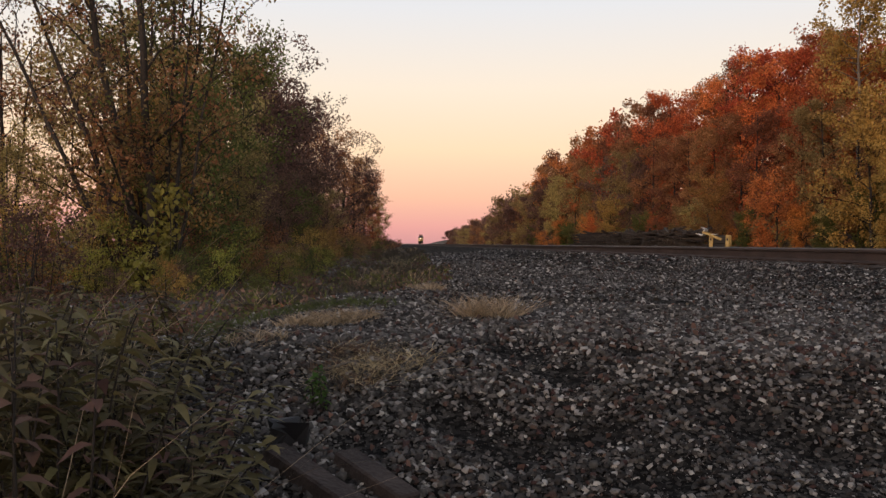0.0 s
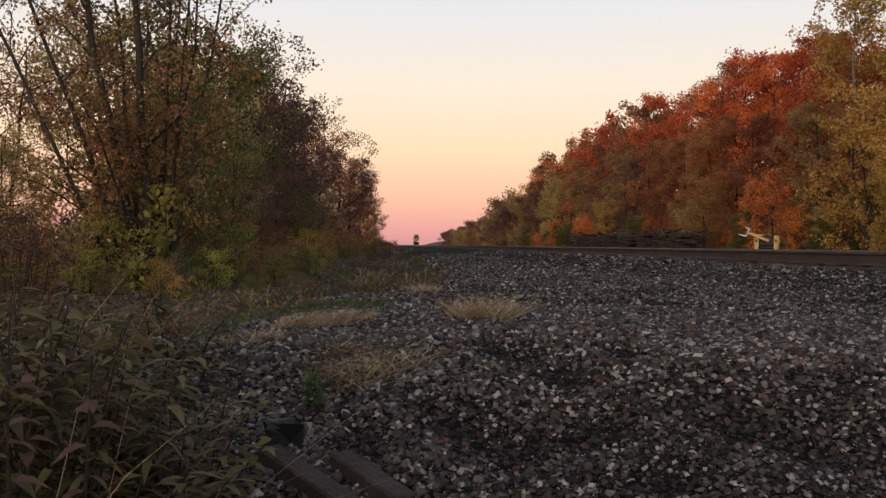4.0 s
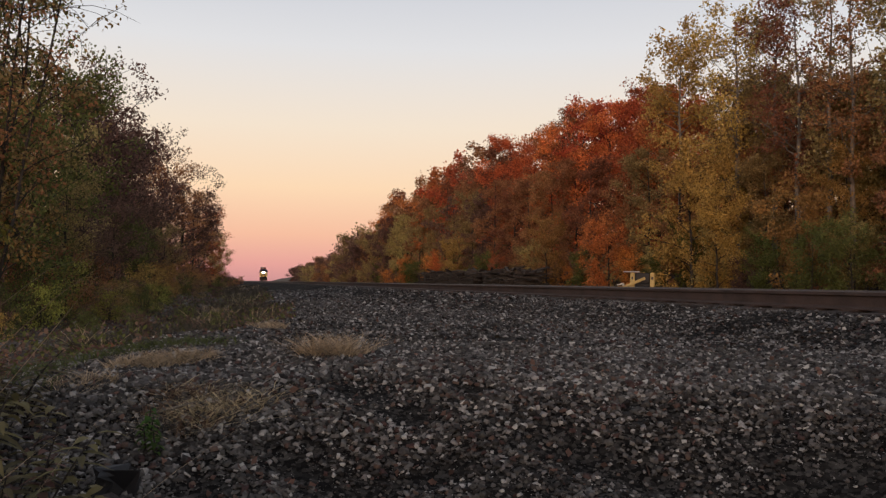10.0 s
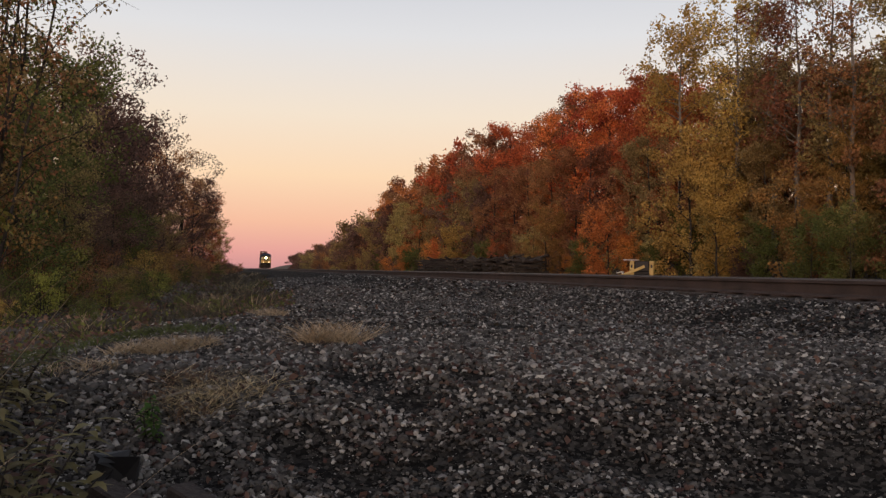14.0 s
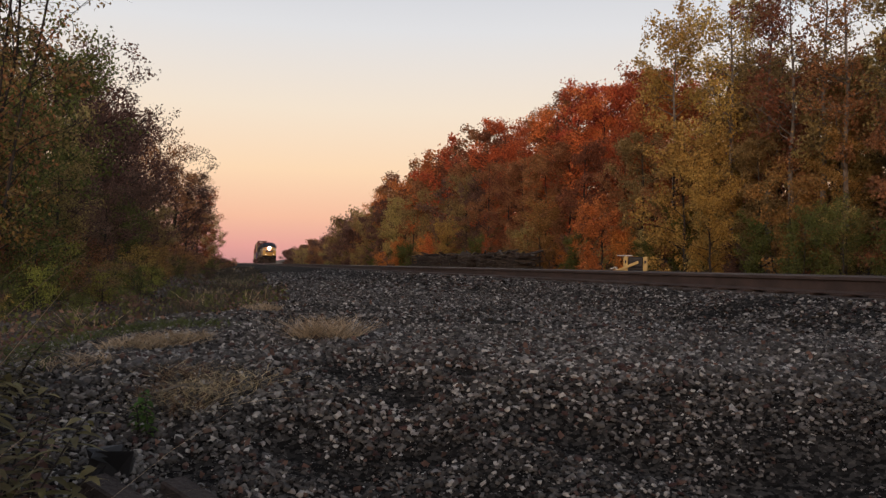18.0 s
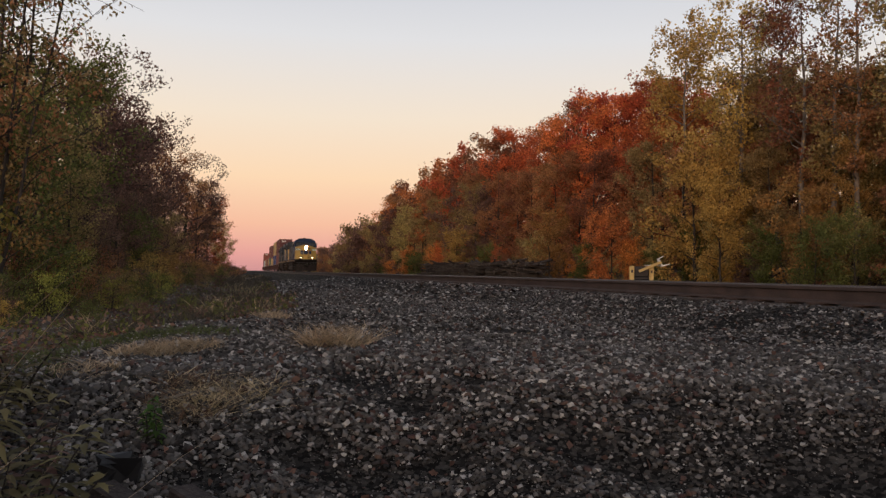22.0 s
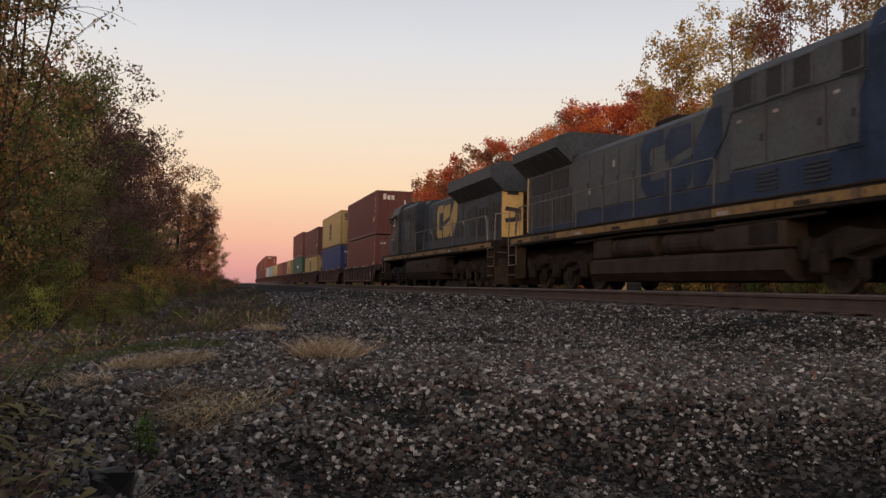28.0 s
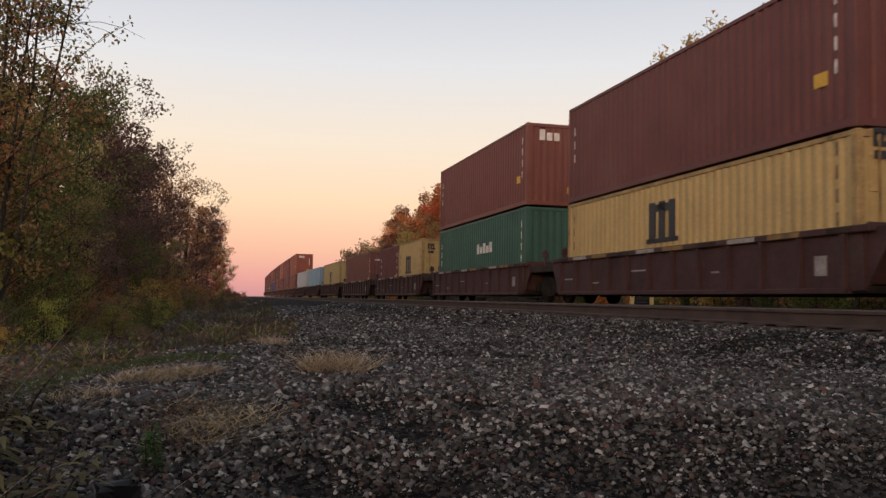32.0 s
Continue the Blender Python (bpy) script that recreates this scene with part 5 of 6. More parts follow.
            plate("latch", hood, sx, 1.005, 0.02, y + 0.05, y + 0.1, 2.9, 3.05, M["dark"])
        block_mark(ob, 0.2 if kind == 0 else 2.25, 2.3, 1.55, sx, sx * 1.006, mark_m, "plain block marks in the owner's colour", sx)
        for y, z in ((3.4, 3.3), (-0.6, 2.6), (4.9, 2.7)):
            plate("notice", hood, sx, 1.007, 0.004, y, y + 0.14, z, z + 0.18, M["chalk_dim"])
    part("exhaust_outlet", Shape().box(-0.45, 0.45, 1.2, 2.3, h_top, h_top + 0.28, 0.04), M["under"], hood)
    for y in (-0.3, 3.4, 4.6):
        part("roof_hatch", Shape().box(-0.5, 0.5, y, y + 0.7, h_top, h_top + 0.12, 0.03), M["under"], hood)
    # radiator end
    r0 = 6.2 if kind == 0 else 4.2
    z_w = 3.75 if kind == 0 else 3.62
    rad = part("radiator_section", Shape().prism([(-0.98, 1.76), (0.98, 1.76), (0.98, 4.0), (-0.98, 4.0)], 6.2, 9.9), hood_m, ob)
    wing = part("radiator_wing", Shape().prism([(-0.95, z_w), (0.95, z_w), (1.52, z_w + 0.5), (1.52, 4.56), (1.1, 4.74), (-1.1, 4.74), (-1.52, 4.56), (-1.52, z_w + 0.5)], r0, 10.1), M["wing"], rad, "dark overhanging radiator wing")
    for sx in (-1, 1):
        n = 5 if kind == 0 else 6
        for k in range(n):
            y = r0 + 0.15 + k * (9.7 - r0) / n
            z0, z1 = z_w + 0.02, z_w + 0.46
            v = [(sx * 0.985, y, z0), (sx * 1.5, y, z1), (sx * 1.5, y + 0.05, z1), (sx * 0.985, y + 0.05, z0)]
            v += [(x + sx * 0.03, yy, z - 0.03) for x, yy, z in v]
            # near-black struts: the shade under the wing put into their colour
            part("wing_strut", Shape().add(v, [(3, 2, 1, 0), (4, 5, 6, 7), (0, 1, 5, 4), (1, 2, 6, 5), (2, 3, 7, 6), (3, 0, 4, 7)]), M["dark"], wing)
        if kind == 0:
            plate("intake_screen", rad, sx, 0.98, 0.03, 6.5, 7.7, 3.12, 3.7, M["grille"], 0.01)
            plate("intake_screen", rad, sx, 0.98, 0.03, 7.9, 9.6, 3.12, 3.7, M["grille"], 0.01)
            plate("lower_band", rad, sx, 0.98, 0.008, 6.2, 9.88, 1.77, 2.0, low_m)
            for k in range(8):
                y = 6.26 + k * 0.45
                plate("tall_louvre", rad, sx, 0.98, 0.02, y, y + 0.33, 2.04, 3.06, M["dark"], 0.006)
        else:
            for y0, y1, z0, z1 in ((5.38, 5.82, 2.75, 3.25), (6.0, 6.82, 2.12, 3.36), (7.08, 7.34, 2.1, 3.2), (7.5, 7.7, 2.1, 3.2), (7.9, 8.2, 2.1, 3.2), (8.42, 9.0, 2.2, 3.3), (9.2, 9.6, 2.2, 3.2)):
                plate("tall_louvre", rad, sx, 0.98, 0.028, y0, y1, z0, z1, M["grille"], 0.008)
        plate("end_panel", rad, sx, 0.16, 0.84, 9.9, 9.96, 1.9, 3.78, M["panel"], 0.01, "faded yellow hood end panel, lightened for the afterglow on it")
        part("end_number", Shape().box(*sorted((sx * 0.35, sx * 0.8)), 9.96, 9.966, 3.5, 3.62), M["slate"], rad)
        o = [(sx * 0.25, 2.52), (sx * 0.85, 2.44), (sx * 0.9, 2.6), (sx * 0.5, 2.66), (sx * 0.5, 2.86), (sx * 0.9, 2.9), (sx * 0.85, 3.06), (sx * 0.25, 2.98)]
        part("end_mark", Shape().prism(o, 9.962, 9.97), M["ink"], rad)
        # walkway rails with their posts
        handrail(ob, [(sx * 1.47, -1.9, 1.8), (sx * 1.47, -1.9, 2.72), (sx * 1.47, 9.5, 2.72), (sx * 1.47, 9.75, 2.5), (sx * 1.47, 9.85, 1.8)], [(sx * 1.46, -0.2 + 1.7 * k, 1.76, 2.72) for k in range(6)], 0.02, M["rail_grey"])
    part("end_door", Shape().box(-0.15, 0.15, 9.9, 9.94, 1.9, 3.7, 0.01), M["under"], rad)
    part("end_lamp_case", Shape().box(-0.15, 0.15, 10.1, 10.2, 4.06, 4.6, 0.03), M["under"], rad)
    for z in (4.2, 4.44):
        part("end_lamp", Shape().tube([(0, 10.2, z), (0, 10.24, z)], 0.08, 12), M["chalk"], rad)
    return ob


lead = tagged(locomotive(0), "grey and blue diesel locomotive with yellow nose, headlights lit", "locomotive", "locomotives of the train")
second = tagged(locomotive(1), "dark blue diesel locomotive with yellow marks, running cab last", "locomotive", "locomotives of the train")
lead.scale = second.scale = (1, 1.025, 1)
TURN = pose(0, 0, 0, 0, 0, 180)
MOVERS.append((lead, train_rows(11.43)))
MOVERS.append((second, [(t, m @ TURN) for t, m in train_rows(34.5)]))


# ---- well cars and containers ----
def well_car(first=False):
    """A deep well with ribbed sides, end platforms and the truck that it shares."""
    ob = new("well_car")
    L = 12.9
    for sx in (-1, 1):
        a, b = sorted((sx * 1.36, sx * 1.42))
        side = part("well_side", Shape().box(a, b, -L / 2, L / 2, 0.3, 1.22), M["well"], ob)
        c, d = sorted((sx * 1.33, sx * 1.5))
        part("top_chord", Shape().box(c, d, -L / 2 - 0.2, L / 2 + 0.2, 1.22, 1.34, 0.015), M["well"], side)
        part("bottom_chord", Shape().box(c, d, -L / 2 + 0.3, L / 2 - 0.3, 0.24, 0.34, 0.015), M["well"], side)
        rib = Shape().box(min(sx * 1.42, sx * 1.5), max(sx * 1.42, sx * 1.5), -0.05, 0.05, 0.34, 1.22).mesh("rib", M["well"])
        for k in range(12):
            part("rib", rib, None, side, m=pose(0, -L / 2 + 0.4 + k * 1.1, 0))
        for k, (y, w) in enumerate(((-5.6, 0.3), (-2.4, 0.3), (0.6, 0.9), (3.4, 0.5), (5.2, 0.6))):
            part("stencil", Shape().box(min(sx * 1.421, sx * 1.426), max(sx * 1.421, sx * 1.426), y, y + w, 0.55 + 0.13 * (k % 3), 0.59 + 0.13 * (k % 3) + (0.3 if k == 0 else 0)), M["chalk_dim"], side)
        for k in range(10):
            y = -6.3 + k * 1.3
            part("chord_reflector", Shape().box(min(sx * 1.501, sx * 1.507), max(sx * 1.501, sx * 1.507), y, y + (0.9 if k % 3 else 0.6), 1.235, 1.325), M["sill"] if k % 3 == 1 else M["chalk_dim"] if k % 3 else M["rust_plate"], side)
    part("well_floor", Shape().box(-1.36, 1.36, -L / 2, L / 2, 0.26, 0.38), M["under"], ob)
    for e in (-1, 1):
        a, b = sorted((e * L / 2, e * 7.95))
        part("end_platform", Shape().box(-1.3, 1.3, a, b, 0.98, 1.2, 0.02).box(-0.35, 0.35, a, b, 0.7, 0.98), M["rust_plate"], ob)
        for sx in (-1, 1):
            part("end_gusset", Shape().prism([(e * L / 2, 0.34), (e * L / 2, 1.3), (e * (L / 2 + 0.5), 1.3), (e * (L / 2 + 0.5), 1.1)], *sorted((sx * 1.3, sx * 1.36)), "x"), M["well"], ob)
        part("bulkhead", Shape().box(-1.3, 1.3, *sorted((e * 6.35, e * 6.42)), 0.4, 1.4, 0.02), M["well"], ob)
        part("hand_brake", Shape().tube([(-0.9, e * 7.1, 1.2), (-0.9, e * 7.1, 1.75)], 0.05, 8).box(-1.0, -0.8, *sorted((e * 7.05, e * 7.15)), 1.5, 1.7, 0.02), M["well"], ob)
    car_truck(ob, 7.95)
    if first:
        car_truck(ob, -7.3)
        part("coupler", Shape().box(-0.12, 0.12, -8.9, -7.9, 0.76, 1.0, 0.03), M["under"], ob)
    return ob


def corrugated(length, height, z0, sx):
    """One side wall of a container: trapezoid corrugation along its length."""
    s, n = Shape(), max(4, int(length / 0.28))
    p = length / n
    prof = []
    for k in range(n):
        y = -length / 2 + k * p
        prof += [(y + 0.02 * p, 0), (y + 0.28 * p, 0), (y + 0.5 * p, -0.036), (y + 0.78 * p, -0.036)]
    prof.append((length / 2, 0))
    v = [(sx * (1.205 + d), y, z) for z in (z0, z0 + height) for y, d in prof]
    m = len(prof)
    return s.add(v, [(i, i + 1, i + 1 + m, i + m) for i in range(m - 1)])


CONTAINER_PARTS = {}


def container(paint, doors_first, length=12.19, marks="bars", label="", H=2.896):
    """A high-cube shipping container standing on its base: corner posts, rails, corrugated walls, doors with locking rods."""
    hl = length / 2
    ob = new("shipping_container")
    e = -1 if doors_first else 1

    def shared(name, build):
        key = (name, length, e, H)
        if key not in CONTAINER_PARTS:
            CONTAINER_PARTS[key] = build().mesh(name, M["c_red"])
        o = part(name, CONTAINER_PARTS[key], None, ob)
        o.material_slots[0].link = "OBJECT"
        o.material_slots[0].material = M[paint]
        return o

    def frame_shape():
        s = Shape()
        for sx in (-1, 1):
            for sy in (-1, 1):
                s.box(*sorted((sx * 1.07, sx * 1.219)), *sorted((sy * (hl - 0.15), sy * hl)), 0.0, H, 0.012)
            s.box(*sorted((sx * 1.15, sx * 1.216)), -hl + 0.1, hl - 0.1, 0.02, 0.17, 0.008)
            s.box(*sorted((sx * 1.16, sx * 1.216)), -hl + 0.1, hl - 0.1, H - 0.1, H - 0.01, 0.008)
        for sy in (-1, 1):
            s.box(-1.1, 1.1, *sorted((sy * (hl - 0.1), sy * (hl - 0.005))), 0.02, 0.16, 0.008)
            s.box(-1.1, 1.1, *sorted((sy * (hl - 0.1), sy * (hl - 0.005))), H - 0.13, H - 0.01, 0.008)
        return s.box(-1.15, 1.15, -hl + 0.1, hl - 0.1, 0.1, 0.16)
    fr = shared("container_frame", frame_shape)
    if paint == "c_yellow":
        fr.material_slots[0].material = M["c_edge"]
        tagged(fr, "rust-browned corner posts and rails")
    shared("roof", lambda: Shape().box(-1.18, 1.18, -hl + 0.05, hl - 0.05, H - 0.05, H - 0.02))
    for sx in (-1, 1):
        shared("side_wall_%s" % ("near" if sx < 0 else "far"), lambda: corrugated(length - 0.28, H - 0.25, 0.16, sx)).name = "side_wall"

    def front_wall():
        s = Shape()
        prof = []
        for k in range(8):
            x = -1.08 + k * 0.27
            prof += [(x, 0), (x + 0.1, 0), (x + 0.14, 0.04), (x + 0.23, 0.04)]
        prof.append((1.08, 0))
        m = len(prof)
        v = [(x, -e * (hl - 0.03 - d), z) for z in (0.15, H - 0.12) for x, d in prof]
        return s.add(v, [(i, i + 1, i + 1 + m, i + m) for i in range(m - 1)])
    shared("front_wall", front_wall)
    yd = e * (hl - 0.03)
    for sx in (-1, 1):
        def leaf_shape():
            return Shape().box(*sorted((sx * 0.01, sx * 1.07)), *sorted((yd, yd - e * 0.04)), 0.17, H - 0.14, 0.01)
        d = shared("door_%s" % ("near" if sx < 0 else "far"), leaf_shape)
        d.name = "door"
        for k in range(4):
            pane = shared("door_panel_%s" % ("near" if sx < 0 else "far"), lambda: Shape().box(*sorted((sx * 0.1, sx * 0.98)), *sorted((yd, yd + e * 0.015)), 0.35, 0.8, 0.01))
            pane.name, pane.parent, pane.matrix_basis = "door_panel", d, pose(0, 0, k * 0.6)
        for x in (0.3, 0.78):
            part("lock_rod", Shape().tube([(sx * x, yd + e * 0.03, 0.1), (sx * x, yd + e * 0.03, H - 0.08)], 0.02, 6), M["chalk_dim"] if paint == "c_blue" else M["c_edge"] if paint == "c_yellow" else M["rail_grey"], d)
        part("lock_handle", Shape().box(*sorted((sx * 0.3, sx * 0.72)), *sorted((yd + e * 0.03, yd + e * 0.05)), 1.0, 1.04), M["rail_grey"], d)
        part("placard", Shape().box(*sorted((sx * 0.5, sx * 0.9)), *sorted((yd + e * 0.016, yd + e * 0.022)), 2.3, 2.4), M["ink"] if paint == "c_yellow" else M["chalk"], d)
    # marks: plain bars and shapes in their colours
    ink = M["code_brown"] if paint == "c_yellow" else M["chalk_dim"] if paint == "c_blue" else M["chalk"]
    xs = 1.213
    for sx in (-1, 1):
        for k in range(4):
            z = 1.0 + k * 0.4
            part("code_bar", Shape().box(*sorted((sx * (xs - 0.01), sx * xs)), -hl + 0.46, -hl + 0.52, z, z + 0.24), ink, ob)
        for k in range(3):
            part("code_bar", Shape().box(*sorted((sx * (xs - 0.01), sx * xs)), hl - 0.49, hl - 0.43, 1.2 + k * 0.4, 1.44 + k * 0.4), ink, ob)
        if marks == "emblem":
            for k, (a, b, z, h) in enumerate(((-0.55, -0.3, 1.25, 0.85), (-0.15, 0.1, 1.25, 0.85), (0.25, 0.5, 1.25, 0.85), (-0.55, 0.5, 1.95, 0.16), (-0.65, 0.6, 1.2, 0.1), (-0.5, -0.05, 0.75, 0.3), (0.1, 0.55, 0.75, 0.3))):
                part("emblem_bar", Shape().box(*sorted((sx * (xs - 0.012), sx * (xs - 0.001 * (k % 2)))), a * 1.2 + 0.4, b * 1.2 + 0.4, z - 0.1, z - 0.1 + h * 1.1), M["ink"], ob)
        if marks == "band":
            for k in range(5):
                part("emblem_bar", Shape().box(*sorted((sx * (xs - 0.012), sx * xs)), -2.2 + k * 0.42, -1.88 + k * 0.42, 1.5, 1.9 - 0.12 * (k % 2)), M["chalk"], ob)
        if marks == "bars":
            part("warning_label", Shape().box(*sorted((sx * (xs - 0.012), sx * xs)), -hl + 0.7, -hl + 1.05, 0.85, 1.1), M["lemon"], ob)
    yf = -e * (hl - 0.028)
    if marks == "bars" and not doors_first:
        for k in range(3):
            part("emblem_bar", Shape().box(-0.75 + k * 0.27, -0.55 + k * 0.27, *sorted((yf, yf - e * 0.012)), 2.3, 2.58 + (0.1 if k == 0 else 0)), M["chalk"], ob)
        part("warning_label", Shape().box(0.3, 0.7, *sorted((yf, yf - e * 0.012)), 0.45, 0.68), M["lemon"], ob)
        part("code_bar", Shape().box(0.66, 0.76, *sorted((yf, yf - e * 0.012)), 1.3, 2.3), M["chalk"], ob)
    if marks == "emblem":
        for a, b, z, h in ((-0.9, -0.55, 2.5, 0.12), (-0.9, -0.82, 2.3, 0.25), (-0.76, -0.68, 2.3, 0.25), (-0.62, -0.55, 2.3, 0.25), (-0.88, -0.58, 2.1, 0.14)):
            part("emblem_bar", Shape().box(a, b, *sorted((e * (hl - 0.015), e * (hl - 0.003))), z, z + h), M["ink"], ob)
    return tagged(ob, label, "shipping container", "containers on the train")


NAMES = {"c_red": "dark red", "c_brick": "brick red", "c_orange": "orange-red", "c_yellow": "dirty yellow", "c_blue": "blue", "c_green": "dark green", "c_white": "off-white", "c_sky": "pale blue"}
# paint of the upper box, paint of the lower box, doors to the front (upper, lower); a pair of lower paints is two short boxes
LOAD = [("c_red", "c_brick", 0, 1), ("c_yellow", "c_blue", 1, 1), ("c_red", "c_yellow", 0, 1), ("c_brick", "c_green", 0, 0), (None, ("c_yellow", "c_red"), 1, 1), (None, "c_brick", 0, 1), (None, "c_yellow", 0, 0), (None, "c_sky", 0, 1), (None, "c_white", 0, 0),
        ("c_orange", "c_brick", 0, 0), ("c_brick", "c_red", 0, 1), ("c_orange", "c_red", 0, 0), ("c_red", "c_brick", 0, 0), ("c_brick", "c_blue", 0, 0), ("c_orange", "c_red", 0, 0), ("c_red", "c_green", 0, 0), ("c_brick", "c_red", 0, 0), ("c_red", "c_brick", 0, 0), ("c_orange", "c_red", 0, 0), ("c_red", "c_red", 0, 0)]
PITCH, FIRST = 15.9, 48.95
wells = []
for k, (upper, lower, du, dl) in enumerate(LOAD):
    if k < 3:
        car = well_car(k == 0)
        wells.append(car)
    else:
        car = copy_thing(wells[1], Matrix.Identity(4))
    tagged(car, "maroon articulated well car with ribbed sides", "freight car", "well cars of the train")
    middle = FIRST + 6.1 + PITCH * k
    rows = train_rows(middle)
    MOVERS.append((car, rows))
    if isinstance(lower, tuple):
        for j, paint in enumerate(lower):
            box = container(paint, 1, 6.06, "emblem" if paint == "c_yellow" else "bars", NAMES[paint] + " short steel container in a well car")
            MOVERS.append((box, [(t, m @ pose(0, -3.06 + 6.12 * j, 0.38)) for t, m in rows]))
    else:
        box = container(lower, dl, 12.19, {"c_yellow": "emblem", "c_green": "band"}.get(lower, "bars"), NAMES[lower] + " corrugated steel container in a well car", 2.591 if k == 2 else 2.896)
        MOVERS.append((box, [(t, m @ pose(0, 0, 0.385 if k == 2 else 0.43)) for t, m in rows]))
    if upper:
        box = container(upper, du, 12.19, "emblem" if upper == "c_yellow" else "bars", NAMES[upper] + " corrugated steel container stacked on another")
        MOVERS.append((box, [(t, m @ pose(0, 0, 3.005 if k == 2 else 3.38)) for t, m in rows]))
# wheels turn as the train rolls; the near end of the train passes late
for ob, y, r in WHEELS:
    back = ob.parent.parent is second
    rows = []
    for i in range(0, 220):
        t = 24.0 + i * 0.0366667
        a = math.degrees(SPEED * (t - 24.0) / r) * (-1 if back else 1)
        rows.append((t, pose(0, y, r, a, 0, 0)))
    MOVERS.append((ob, [(0.0, rows[0][1])] + [q for q in rows if q[0] <= 32.0]))


# ---- beyond the tracks: stacked ties and a loader at work ----
def tie_pile():
    ob = new("tie_pile")
    tie = Shape().box(-1.3, 1.3, -0.115, 0.115, 0, 0.18, 0.015).mesh("old_tie", M["tie"])
    rng = random.Random(3)
    for k in range(15):
        y = k * 3.1
        for layer in range(7, 12):
            for j in range(3):
                across = (layer + k) % 2
                m = pose(0.5 * rng.uniform(-1, 1), y + (j - 1) * 0.8 + rng.uniform(-0.15, 0.15), layer * 0.19 + 0.02, rng.uniform(-2, 2), rng.uniform(-2, 2), (90 if across else 0) + rng.uniform(-14, 14))
                part("old_tie", tie, None, ob, m=m)
    low = Shape()
    for k in range(330):
        y, z, turn = rng.uniform(-1.5, 45), 0.19 * rng.randrange(7), rng.choice((0.0, 0.0, 1.45)) + rng.uniform(-0.25, 0.25)
        x, c, d = rng.uniform(-0.6, 0.6), math.cos(turn), math.sin(turn)
        tie_box = Shape().box(-1.3, 1.3, -0.115, 0.115, z, z + 0.17, 0.015)
        low.add([(x + p * c - q * d, y + p * d + q * c, h + 0.03 * p * rng.uniform(-1, 1)) for p, q, h in tie_box.v], tie_box.f)
    tagged(part("lower_stack", low, M["tie"], ob), kind="stuff")
    for k in range(60):
        y = rng.uniform(-2, 46)
        part("old_tie", tie, None, ob, m=pose(rng.uniform(-1.2, 1.2), y, rng.uniform(2.0, 2.5), rng.uniform(-16, 16), rng.uniform(-16, 16), rng.uniform(0, 180)))
    ob.matrix_basis = pose(28.3, 76, ground_z(28.3, 95) + 0.0)
    tagged(ob, "long heap of old dark timber railway ties", "tie pile")


tie_pile()
M["loader_paint"] = mat("faded_loader_yellow", (0.55, 0.40, 0.15), 0.6, 0.2, 3, 0.05)
M["loader_pale"] = mat("pale_loader_panel", (0.7, 0.72, 0.72), 0.5, 0.2, 3, 0.05)
M["tyre"] = mat("black_tyre", (0.02, 0.02, 0.02), 0.9, 0.3, 8, 0.4)


